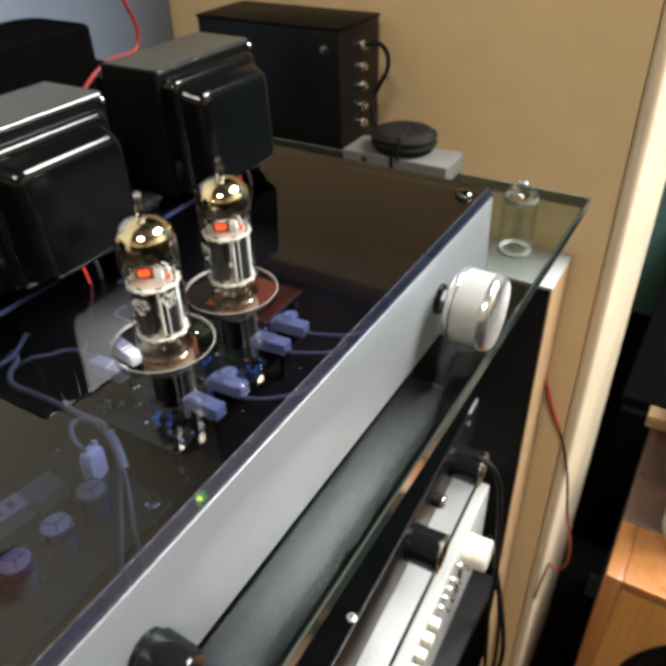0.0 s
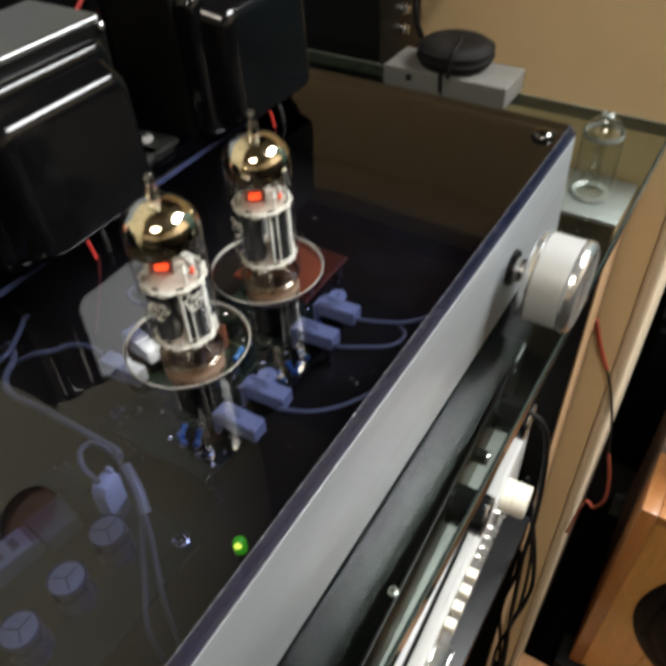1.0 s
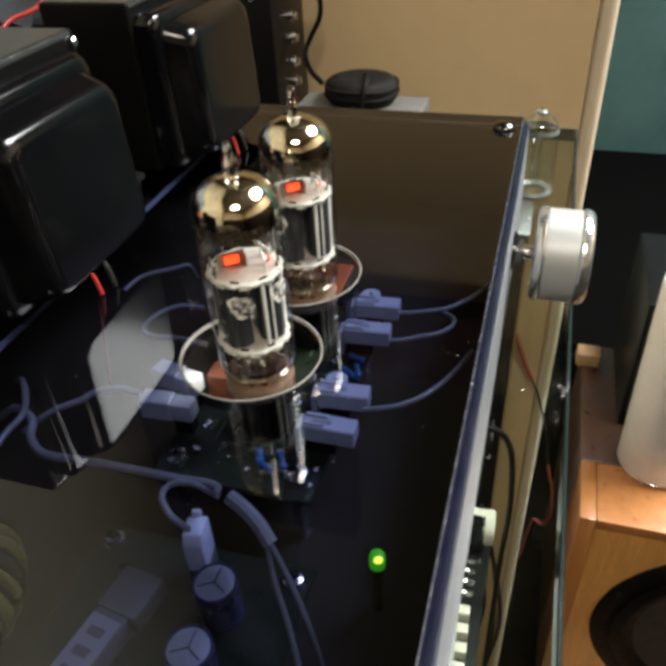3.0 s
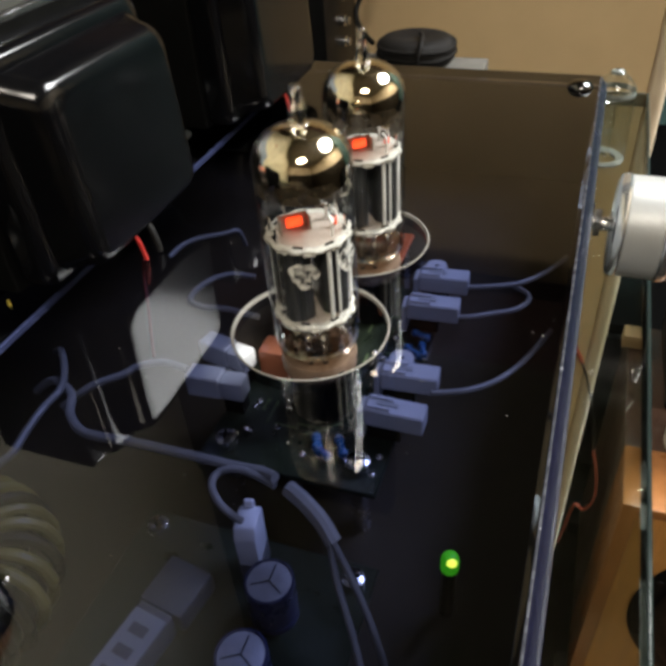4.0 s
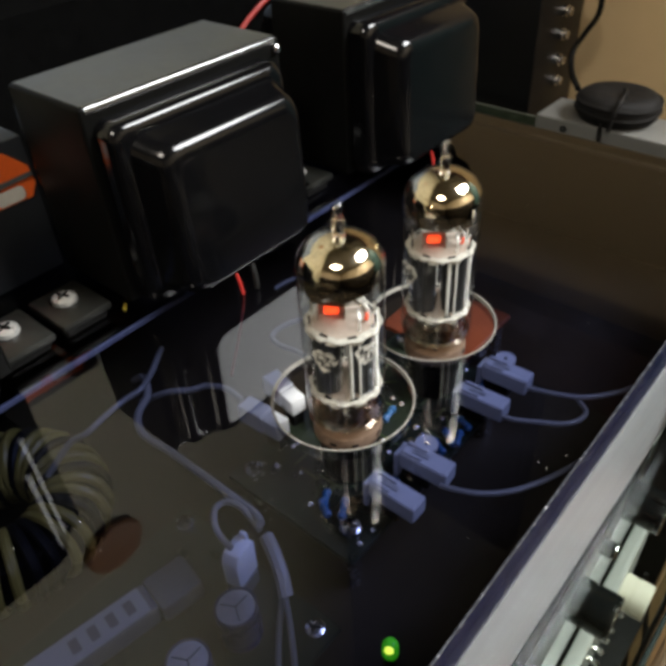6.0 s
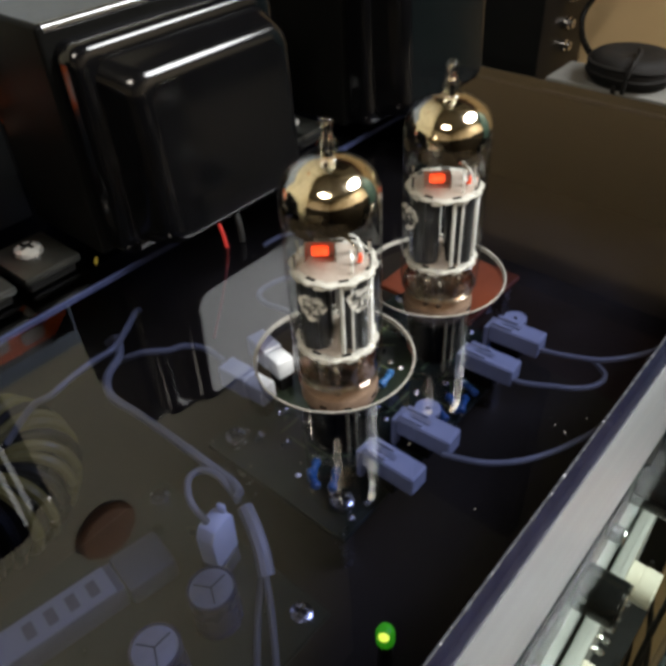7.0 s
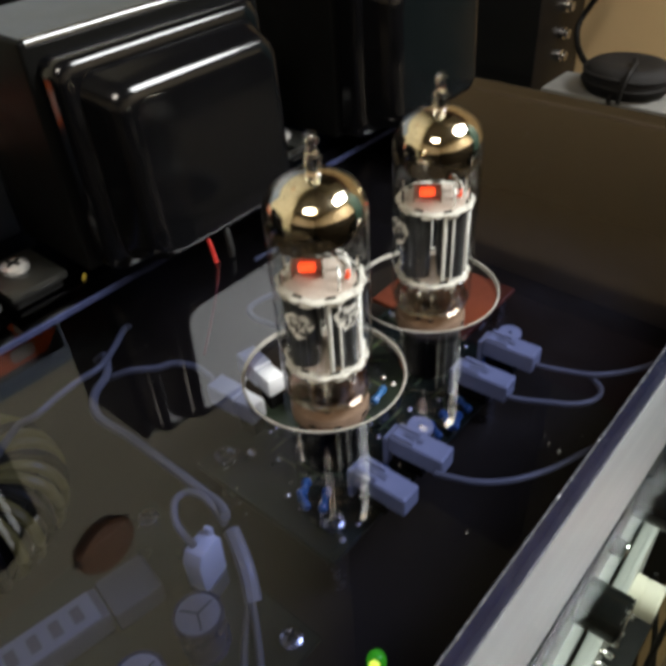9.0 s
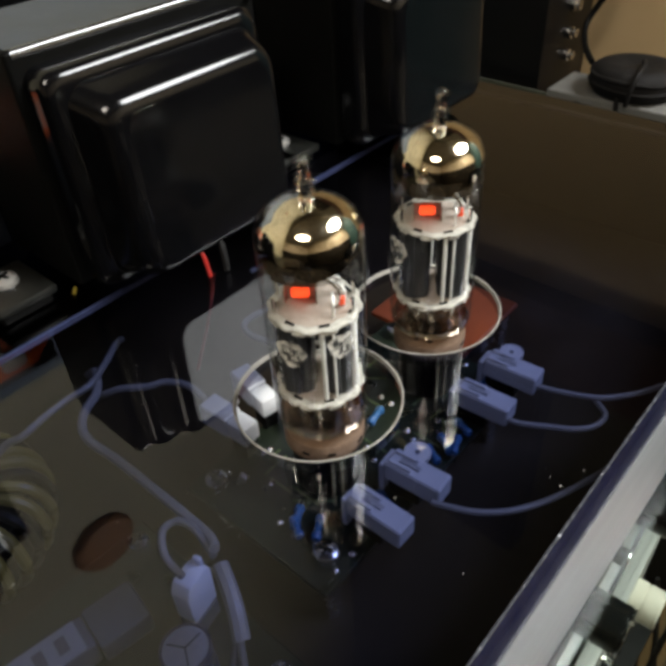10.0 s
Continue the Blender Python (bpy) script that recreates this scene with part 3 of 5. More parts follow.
def valve(y, drop, heater_at, prints):
    v = thing("vacuum_tube", "glowing miniature vacuum tube with silvered dome, in its socket", "vacuum tube", (0, y, ZT), group="vacuum tubes")
    R, zb, zd, hd = 0.0110, -0.0018, 0.0466 - drop, 0.0085
    zt = zd + hd
    pr = [(0.0, zb + 0.0022), (0.0040, zb + 0.0018), (0.0078, zb + 0.0008), (0.0098, zb + 0.0002), (0.0106, zb + 0.0010), (R, zb + 0.0035), (R, zd)] + dome(R, zd, hd)
    pr += [(0.0021, zt + 0.0003), (0.0018, zt + 0.0011), (0.0021, zt + 0.0022), (0.0022, zt + 0.0030), (0.0016, zt + 0.0040), (0.0012, zt + 0.0052), (0.0013, zt + 0.0062), (0.0016, zt + 0.0070), (0.0013, zt + 0.0079), (0.0006, zt + 0.0083), (0, zt + 0.0084)]
    part("glass_envelope", bm_lathe(pr, None, 64), M_TUBE, v, "clear glass bulb with pointed tip", angle=60)
    part("exhaust_tip", bm_lathe([(0.0013, zt - 0.0004), (0.0014, zt + 0.0010), (0.0016, zt + 0.0024), (0.0010, zt + 0.0042), (0.0008, zt + 0.0056), (0.0010, zt + 0.0070), (0, zt + 0.0076)], None, 20), M_SOLIDGLASS, v, "clear sealed glass tip")
    # getter flash: thin shell inside the dome with ragged rim
    b = bmesh.new()
    seg, rings = 64, []
    rg = R - 0.0004
    prof = [(0.0016, zt - 0.0004)] + [(r - 0.0004, z - 0.0003) for r, z in reversed(dome(R, zd, hd))] + [(rg, zd - 0.0006), (rg, zd - 0.0014), (rg, zd - 0.0026)]
    for k, (r, z) in enumerate(prof):
        ring = []
        for i in range(seg):
            a = 2 * math.pi * i / seg
            dz = 0.0
            if k == len(prof) - 1:
                dz = 0.0011 * math.sin(a * 2 + 0.6) + 0.0007 * math.sin(a * 5 + 1.0) + 0.0005 * math.sin(a * 9)
            ring.append(b.verts.new((r * math.cos(a), r * math.sin(a), z + dz)))
        rings.append(ring)
    for a, c in zip(rings, rings[1:]):
        for i in range(seg):
            b.faces.new((a[i], a[(i + 1) % seg], c[(i + 1) % seg], c[i]))
    part("getter", b, M_GETTER, v, "gold-silver mirrored getter coating", angle=60)
    # dark band: the reflection of the dark room is painted on, ragged like the edge
    part("getter_halo", bm_lathe([(rg + 0.0001, zd - 0.0010), (rg + 0.0001, zd - 0.0032), (rg + 0.0001, zd - 0.0048)], None, 64), M_HALO, v, "brown edge of the coating with the dark room's reflection painted in")
    part("getter_ring", bm_tube([(0.0040 * math.cos(a), 0.0040 * math.sin(a), zd - 0.0052) for a in [math.pi * 2 * k / 12 for k in range(13)]], 0.0005, 6, steps=2), M_NICKEL, v)
    # micas with toothed rims
    for zc in (0.0298, 0.0085):
        pts = []
        for i in range(48):
            a = 2 * math.pi * i / 48
            r = 0.0102 if i % 4 in (0, 1) else 0.0097
            pts.append((r * math.cos(a), r * math.sin(a)))
        part("mica_disc", bm_prism([(p * 0.78, q * 0.78) for p, q in pts], zc - 0.0002, zc + 0.0002), M_MICADIM, v, "translucent brownish mica spacer", smooth=False)
        b = bmesh.new()
        quads = [[b.verts.new((p * f, q * f, z)) for p, q in pts] for f, z in ((0.785, zc + 0.0002), (0.96, zc + 0.0003), (1.0, zc + 0.0001), (1.0, zc - 0.0004), (0.785, zc - 0.0003))]
        for lo, hi in zip(quads, quads[1:] + quads[:1]):
            for i in range(48):
                b.faces.new((lo[i], lo[(i + 1) % 48], hi[(i + 1) % 48], hi[i]))
        part("mica_rim", b, M_MICA, v, "white toothed rim of the mica", smooth=False)
        for k in range(7):
            a = radians(k * 51 + 20)
            part("mica_slot", bm_box(-0.0011, 0.0011, -0.0003, 0.0003, zc + 0.0003, zc + 0.00055, m=Matrix.Translation((0.0083 * math.cos(a), 0.0083 * math.sin(a), 0)) @ pose(0, 0, 0, 0, 0, k * 51 + 110)), M_RUBBER, v, smooth=False)
        for i in range(9):
            a = 360 * i / 9 + 12
            b = bm_box(0.0090, 0.0099, -0.0014, 0.0014, zc - 0.0012, zc - 0.0004, 0.0002, 1)
            b.transform(pose(0, 0, 0, 0, 0, a))
            part("mica_tooth", b, M_MICA, v)
    m = pose(0, 0, 0, 0, 0, 38)
    for sx in (-1, 1):
        # anode box with folded seams
        b = bm_prism(rrect(sx * 0.0044 - 0.0034, sx * 0.0044 + 0.0034, -0.0058, 0.0058, 0.0022, 4), 0.0092, 0.0290, m=m)
        part("anode", b, M_ANODE, v, "dark grey metal anode")
        b = bm_box(sx * 0.0044 - 0.0008, sx * 0.0044 + 0.0008, -0.0068, 0.0068, 0.0096, 0.0288, 0.0002, 1)
        b.transform(m)
        part("anode_fin", b, M_ANODE, v)
        for sy in (-1, 1):
            b = bm_cyl(0.00042, 0.006, 0.0335, m @ Matrix.Translation((sx * 0.0082, sy * 0.0030, 0)), seg=10)
            part("support_rod", b, M_NICKEL, v)
        b = bm_tube([(sx * 0.0058, 0.001, 0.032), (sx * 0.006, 0.0012, 0.035), (sx * 0.003, 0.001, 0.0368)], 0.0003, 6)
        part("getter_wire", b, M_NICKEL, v)
    # bright support posts at the sides of the anodes
    for a, r in ((17, 0.0009), (-38, 0.0005), (-22, 0.0003), (192, 0.0009), (128, 0.0006)):
        part("support_post", bm_cyl(r, 0.0098, 0.0288, Matrix.Translation((0.0086 * math.cos(radians(a)), 0.0086 * math.sin(radians(a)), 0)), 0.0002, 16), M_POST, v, "bright nickel post")
    # heaters above the upper mica: one bright in its small cage, one dim
    hx, hy = heater_at
    cage = Matrix.Translation((hx, hy, 0.0)) @ pose(0, 0, 0, 0, 0, 38)
    part("heater_cage", bm_box(-0.0036, 0.0036, 0.0012, 0.0015, 0.0301, 0.0338, m=cage), M_MICADIM, v, "dull heater shield", smooth=False)
    for e in (-0.0036, 0.0033):
        part("heater_cage", bm_box(e, e + 0.0003, -0.0012, 0.0012, 0.0301, 0.0336, m=cage), M_MICADIM, v, "dull heater shield", smooth=False)
    part("heater", bm_box(-0.0019, 0.0019, -0.0006, 0.0006, 0.0312, 0.0334, 0.0004, 2, m=cage), M_HEATER, v, "glowing red heater")
    part("heater", bm_box(0.0052, 0.0066, -0.0018, -0.0008, 0.0306, 0.0328, 0.0003, 1, m=pose(0, 0, 0, 0, 0, 38)), M_HEATER_DIM, v, "faintly glowing heater")
    for a in (20, 62, 100):
        part("support_wire", bm_tube([(0.0064 * math.cos(radians(a - 30)), 0.0064 * math.sin(radians(a - 30)), 0.0300), (0.0066 * math.cos(radians(a - 30)), 0.0066 * math.sin(radians(a - 30)), 0.0335), (0.0050 * math.cos(radians(a - 16)), 0.0050 * math.sin(radians(a - 16)), 0.0346)], 0.00035, 6, steps=3), M_POST, v)
    for k in range(9):
        a = 2 * math.pi * (k + 0.5) / 10
        part("pin", bm_tube([(0.0060 * math.cos(a), 0.0060 * math.sin(a), -0.0058), (0.0060 * math.cos(a), 0.0060 * math.sin(a), 0.001), (0.0052 * math.cos(a), 0.0052 * math.sin(a), 0.003), (0.0065 * math.cos(a + 0.3), 0.0065 * math.sin(a + 0.3), 0.0078)], 0.00040, 6, steps=4), M_NICKEL, v)
        part("pin_seal", bm_lathe([(0.0005, 0.0012), (0.0012, 0.0012), (0.0013, 0.0022), (0.0009, 0.0036), (0.0005, 0.0040)], Matrix.Translation((0.0060 * math.cos(a), 0.0060 * math.sin(a), 0)), 14), M_GLINT, v)
    part("base_rim", bm_lathe([(0.0092, -0.0012), (0.0100, -0.0018), (0.0106, -0.0010), (0.0100, 0.0002), (0.0092, -0.0012)], None, 48), M_GLINT, v, "bright rounded glass foot")
    part("glass_button", bm_lathe([(0, 0.0004), (0.0098, -0.0006), (0.0102, 0.0002), (0.0098, 0.0012), (0, 0.0016)], None, 40), M_BUTTON, v, "tinted glass base")
    # worn, unreadable round print on the glass with dark scribbled bars
    for a0, z0, pr_r in prints:
        b = bmesh.new()
        c = b.verts.new(((R + 0.00006) * math.cos(radians(a0)), (R + 0.00006) * math.sin(radians(a0)), z0))
        ring = []
        for k in range(28):
            q = 2 * math.pi * k / 28
            rr = pr_r * (1 + 0.10 * math.sin(3 * q) + 0.06 * math.sin(7 * q + 1))
            aa = radians(a0) + rr * math.cos(q) / R
            ring.append(b.verts.new(((R + 0.00006) * math.cos(aa), (R + 0.00006) * math.sin(aa), z0 + rr * math.sin(q))))
        for k in range(28):
            b.faces.new((c, ring[k], ring[(k + 1) % 28]))
        part("print_badge", b, M_PRINT, v, "worn white round print", smooth=False)
        for u, w, hw, hh in ((-0.0016, 0.0008, 0.0006, 0.0014), (-0.0004, -0.0006, 0.0005, 0.0012), (0.0008, 0.0010, 0.0009, 0.0004), (0.0014, -0.0008, 0.0005, 0.0013), (0.0, -0.0020, 0.0012, 0.0003)):
            b = bmesh.new()
            q = [[b.verts.new(((R + 0.00012) * math.cos(radians(a0) + (u + e) / R), (R + 0.00012) * math.sin(radians(a0) + (u + e) / R), z0 + w + f)) for e in (-hw, hw)] for f in (-hh, hh)]
            b.faces.new((q[0][0], q[0][1], q[1][1], q[1][0]))
            part("print_bar", b, M_PRINTDARK, v, smooth=False)
    return v


def socket(y):
    s = thing("tube_socket", "tan ceramic noval tube socket on the circuit board", "tube socket", (0, y, ZT), group="tube sockets")
    part("ring", bm_lathe([(0.0036, -0.0100), (0.0094, -0.0100), (0.0099, -0.0094), (0.0099, -0.0064), (0.0094, -0.0056), (0.0036, -0.0056)], None, 48), M_CERAMIC, s)
    for k in (-74, -38, 10, 130):
        b = bm_box(0.0096, 0.0101, -0.0009, 0.0009, -0.0077, -0.0070)
        b.transform(pose(0, 0, 0, 0, 0, k))
        part("slot", b, M_RUBBER, s, smooth=False)
    part("body", bm_lathe([(0.0036, -0.0255), (0.0080, -0.0255), (0.0084, -0.0245), (0.0084, -0.0102), (0.0036, -0.0102)], None, 40), M_RUBBER, s, "dark lower body")
    for k in range(9):
        a = 2 * math.pi * (k + 0.5) / 10
        part("contact", bm_cyl(0.0008, -0.0058, -0.0054, Matrix.Translation((0.0060 * math.cos(a), 0.0060 * math.sin(a), 0)), seg=8), M_RUBBER, s)
    return s


valve(0.0, 0.0, (-0.0027, -0.0012), ((-18, 0.0262, 0.0031), (-76, 0.0246, 0.0034)))
valve(0.0445, 0.0017, (-0.0008, -0.0024), ((-112, 0.0238, 0.0036),))
for vy in (0.0, 0.0445):
    socket(vy)

# ---- transformers ----
part("inner_rib", bm_box(-0.0793, -0.0783, -0.1500, 0.1860, ZT - SH - 0.0022, ZT - SH - 0.0003, 0.0002, 1), M_RIB, amp, "pale rib seen under the plate")
yt = thing("yellow_tag", "tiny yellow sleeve on a lead by a transformer foot", "sleeve", (-0.0895, -0.0102, ZT - 0.0002))
part("sleeve", bm_cyl(0.0005, 0.0, 0.0030, pose(0, 0, 0.0008, 90, 0, 50), 0.0002, 12), M_YELLOWBRIGHT, yt)


def screw_head(parent, x, y, z, r=0.0042, m=M_ZINC, axis=None):
    pr = [(0, 0.0), (r, 0.0), (r, 0.0009), (r * 0.92, 0.0016), (r * 0.6, 0.0021), (0, 0.0023)]
    b = bm_lathe(pr, Matrix.Translation((x, y, z)), 24)
    s = part("screw_head", b, m, parent, "cross-head screw")
    for a in (20, 110):
        c = bm_box(-r * 0.55, r * 0.55, -r * 0.11, r * 0.11, 0.0019, 0.0026)
        c.transform(Matrix.Translation((x, y, z)) @ pose(0, 0, 0, 0, 0, a))
        part("cross_slot", c, M_RUBBER, s, smooth=False)


def bell_mesh(y0, y1, side):
    """Stepped pressed-steel cover with rounded corners; side +1 faces the valves."""
    secs = [  # depth, inset in y and z, corner radius
        (0.0000, 0.0000, 0.0045), (0.0060, 0.0000, 0.0046), (0.0078, 0.0004, 0.0050), (0.0091, 0.0014, 0.0056), (0.0098, 0.0030, 0.0060), (0.0100, 0.0062, 0.0064),
        (0.0145, 0.0083, 0.0067), (0.0178, 0.0097, 0.0066), (0.0193, 0.0107, 0.0064), (0.0206, 0.0122, 0.0060), (0.0214, 0.0146, 0.0052), (0.0217, 0.0174, 0.0044), (0.0217, 0.0184, 0.0040)]
    z0, z1 = 0.0045, 0.0653
    b = bmesh.new()
    rings = []
    for d, ins, r in secs:
        ring = [b.verts.new((side * d * (1 - 1.9 * (z - z0)), y, z)) for y, z in rrect(y0 + ins * 0.75, y1 - ins * 0.46, z0 + ins * 0.35, z1 - ins * 0.66, r, 8)]
        rings.append(ring)
    for a, c in zip(rings, rings[1:]):
        for i in range(len(a)):
            b.faces.new((a[i], a[(i + 1) % len(a)], c[(i + 1) % len(c)], c[i]))
    b.faces.new(rings[-1])
    b.faces.new(rings[0])
    return b


def transformer(name, label, y0):
    """Core from y0 to y0 + 0.079."""
    t = thing(name, label, "transformer", (-0.083, y0, ZT), group="transformers")
    W = 0.079
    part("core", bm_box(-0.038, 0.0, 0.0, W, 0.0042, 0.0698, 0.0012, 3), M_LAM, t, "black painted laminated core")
    # thin sheet that carries the painted sheen of the top
    part("top_sheet", bm_box(-0.0368, -0.0014, 0.0014, W - 0.0014, 0.06985, 0.0700), M_TOPSHEEN, t, "black top sheet with its sheen painted in as a paler tone", smooth=False)
    # added bead, only there to give the bright highlight line
    part("top_arris", bm_tube([(-0.0016, 0.0020, 0.0683), (-0.0016, W - 0.0020, 0.0683)], 0.0017, 16), M_ARRIS, t, "glossy bead added for the highlight along the top edge")
    b = bell_mesh(0.0025, W - 0.0070, 1)
    part("end_bell", b, M_BLACK, t, "glossy black pressed-steel cover", angle=50)
    b = bell_mesh(0.0025, W - 0.0070, -1)
    b.transform(Matrix.Translation((-0.038, 0, 0)))
    part("end_bell", b, M_BLACK, t, "glossy black pressed-steel cover", angle=50)
    for s in (-1, 1):
        yc = -0.0145 if s < 0 else W + 0.0075
        fx = -0.0165
        b = bm_box(fx - 0.0095, fx + 0.0125, yc - 0.0088, yc + 0.0096, 0.0036, 0.0066, 0.0012, 2)
        part("spacer", bm_box(fx - 0.0080, fx + 0.0105, yc - 0.0075, yc + 0.0080, 0.0002, 0.0035, 0.0006, 1), M_RUBBER, t, "black rubber pad")
        ft = part("foot", b, M_FOOT, t, "black mounting foot")
        screw_head(ft, fx, yc, 0.0067)
    # core bolt at the cover corner
    pr = [(0, 0), (0.0015, 0), (0.0015, 0.0008), (0.0010, 0.0013), (0, 0.0014)]
    part("core_bolt", bm_lathe(pr, Matrix.Translation((0.0004, W - 0.0022, 0.0660)) @ AX_X, 12), M_NICKEL, t)
    return t


transformer("output_transformer", "black transformer with glossy stepped steel end covers", -0.011)
transformer("output_transformer", "black transformer with glossy stepped steel end covers", 0.1020)
transformer("power_transformer", "large black power transformer with glossy stepped steel covers", -0.1330)

# lead-through wires beside the covers
for wy in (0.0113, 0.1273):
    part_r = thing("red_lead", "short red wire bent down beside a transformer", "wire", (0, wy, ZT), group="transformer leads")
    part("sleeve", bm_tube([(-0.0720, 0.0066, 0.0098), (-0.0680, 0.0066, 0.0112), (-0.0645, 0.0067, 0.0100), (-0.0626, 0.0070, 0.0070), (-0.0614, 0.0072, 0.0004)], 0.00062, 8), M_RED, part_r)
    b_r = thing("black_lead", "short black wire beside a transformer", "wire", (0, wy + 0.0125, ZT), group="transformer leads")
    part("sleeve", bm_tube([(-0.071, 0.004, 0.0070), (-0.066, 0.003, 0.0095), (-0.0625, 0.0015, 0.0075), (-0.0605, 0.0005, 0.0030), (-0.060, 0, 0.0004)], 0.0010, 8), M_RUBBER, b_r)

# ---- inside the amplifier ----
pcb = thing("circuit_board", "dark green circuit board under the valves", "circuit board", (0, 0, 0))
part("board", bm_box(-0.026, 0.0225, -0.0265, 0.0600, 0.7722, 0.7738, 0.0003, 1), M_PCB, pcb)
for px, py in ((0.016, -0.019), (-0.020, -0.021), (0.016, 0.0560), (-0.020, 0.0560)):
    screw_head(pcb, px, py, 0.7752, 0.0031, M_NICKEL)
    part("spacer", bm_cyl(0.0028, 0.7738, 0.7752, Matrix.Translation((px, py, 0)), seg=6), M_NICKEL, pcb, smooth=False)
for sx, sy in ((-0.020, -0.021), (0.016, -0.019), (-0.020, 0.0560), (0.016, 0.0560)):
    part("standoff", bm_cyl(0.0026, 0.7501, 0.7722, Matrix.Translation((sx, sy, 0)), seg=6), M_NICKEL, pcb, smooth=False)
for k, (rx, ry, a) in enumerate(((0.004, -0.016, 30), (0.010, -0.015, 30), (0.016, 0.018, 60), (0.019, 0.026, 60), (-0.002, 0.0225, 10), (0.014, 0.0535, 20), (-0.016, 0.024, 80), (0.018, 0.0015, 75))):
    r = part("resistor", bm_lathe([(0, -0.0034), (0.0010, -0.0034), (0.0013, -0.0028), (0.0013, -0.0020), (0.0010, -0.0016), (0.0010, 0.0016), (0.0013, 0.0020), (0.0013, 0.0028), (0.0010, 0.0034), (0, 0.0034)], Matrix.Translation((rx, ry, 0.7756)) @ pose(0, 0, 0, 90, 0, a), 14), M_BLUE, pcb, "blue metal-film resistor")
    for s in (-1, 1):
        part("lead", bm_tube([Vector((rx, ry, 0.7756)) + s * 0.0034 * Vector((math.sin(radians(a)), -math.cos(radians(a)), 0)), Vector((rx, ry, 0.7756)) + s * 0.0052 * Vector((math.sin(radians(a)), -math.cos(radians(a)), 0)), Vector((rx, ry, 0.7738)) + s * 0.0056 * Vector((math.sin(radians(a)), -math.cos(radians(a)), 0))], 0.00028, 6, steps=3), M_NICKEL, r)
part("film_capacitor", bm_box(-0.0215, -0.0085, 0.020, 0.0260, 0.7739, 0.7850, 0.0012, 2), M_FILMCAP, pcb, "red-brown film capacitor")
part("terminal_board", bm_box(-0.034, 0.0025, 0.0603, 0.0940, 0.7722, 0.7740, 0.0004, 1), mat("red_brown_board", (0.22, 0.050, 0.015), 0.5, vary=0.12, scale=60), pcb, "red-brown terminal board")
for tx, ty in ((-0.030, 0.090), (-0.001, 0.090), (-0.001, 0.066)):
    part("standoff", bm_cyl(0.0026, 0.7501, 0.7722, Matrix.Translation((tx, ty, 0)), seg=6), M_NICKEL, pcb, smooth=False)
part("film_capacitor", bm_box(-0.0220, -0.0130, 0.0060, 0.0140, 0.7739, 0.7835, 0.0008, 2), M_FILMCAP, pcb, "red-brown film capacitor")


rng = random.Random(7)
for k in range(46):
    px, py = rng.uniform(-0.024, 0.021), rng.uniform(-0.024, 0.058)
    near = min(math.hypot(px, py), math.hypot(px, py - 0.0445))
    if near > 0.0122:
        part("solder_pad", bm_lathe([(0.0011, 0), (0.0010, 0.0002), (0.0004, 0.0006), (0, 0.0008)], Matrix.Translation((px, py, 0.7738)), 10), M_SOLDER, pcb)
for k in range(22):
    px, py, a, l = rng.uniform(-0.018, 0.016), rng.uniform(-0.020, 0.054), rng.choice((0, 90, 38, 128)), rng.uniform(0.004, 0.011)
    b = bm_box(-l / 2, l / 2, -0.00035, 0.00035, 0.77385, 0.77395)
    b.transform(Matrix.Translation((px, py, 0)) @ pose(0, 0, 0, 0, 0, a))
    part("trace", b, M_TRACE, pcb, smooth=False)
for rx, ry, a in ((0.0155, 0.0185, 62), (0.0185, 0.0205, 62), (0.0215, 0.0270, 20), (0.0060, -0.0185, 60), (0.0195, 0.0335, 70)):
    part("resistor", bm_lathe([(0, -0.0030), (0.0009, -0.0030), (0.0012, -0.0024), (0.0012, -0.0017), (0.0009, -0.0013), (0.0009, 0.0013), (0.0012, 0.0017), (0.0012, 0.0024), (0.0009, 0.0030), (0, 0.0030)], Matrix.Translation((rx, ry, 0.7762)) @ pose(0, 0, 0, 90, 0, a), 14), M_BLUE, pcb, "blue metal-film resistor")


def plug(x, y, turn, ear=False):
    """White two-way cable plug; its wire end sits at x, y, the body runs back along -x."""
    p = thing("cable_plug", "white nylon cable plug on the circuit board", "connector", (x, y, 0.7742), group="cable plugs", turn=turn)
    part("housing", bm_box(-0.0155, 0.0, -0.0031, 0.0031, 0.0052, 0.0110, 0.0004, 1), M_WHITE, p)
    part("header", bm_box(-0.0172, -0.0157, -0.0031, 0.0031, 0.0, 0.0096, 0.0003, 1), M_WHITE, p)
    part("rib", bm_box(-0.0150, -0.0085, -0.0024, -0.0012, 0.0111, 0.0117, 0.0002, 1), M_WHITE, p)
    part("rib", bm_box(-0.0150, -0.0085, 0.0012, 0.0024, 0.0111, 0.0117, 0.0002, 1), M_WHITE, p)
    part("latch", bm_box(-0.0125, -0.0070, -0.0007, 0.0007, 0.0111, 0.0114), M_GREYMETAL, p, smooth=False)
    part("post", bm_box(-0.0150, -0.0060, -0.0022, 0.0022, 0.0, 0.0051, 0.0004, 1), M_SATIN, p, "dark lower body")
    if ear:
        part("ear", bm_lathe([(0.0007, 0), (0.0034, 0), (0.0034, 0.0010), (0.0007, 0.0010), (0.0007, 0)], Matrix.Translation((-0.0110, 0.0052, 0.0092)), 28), M_WHITE, p, "round white lug with a hole")
    return p


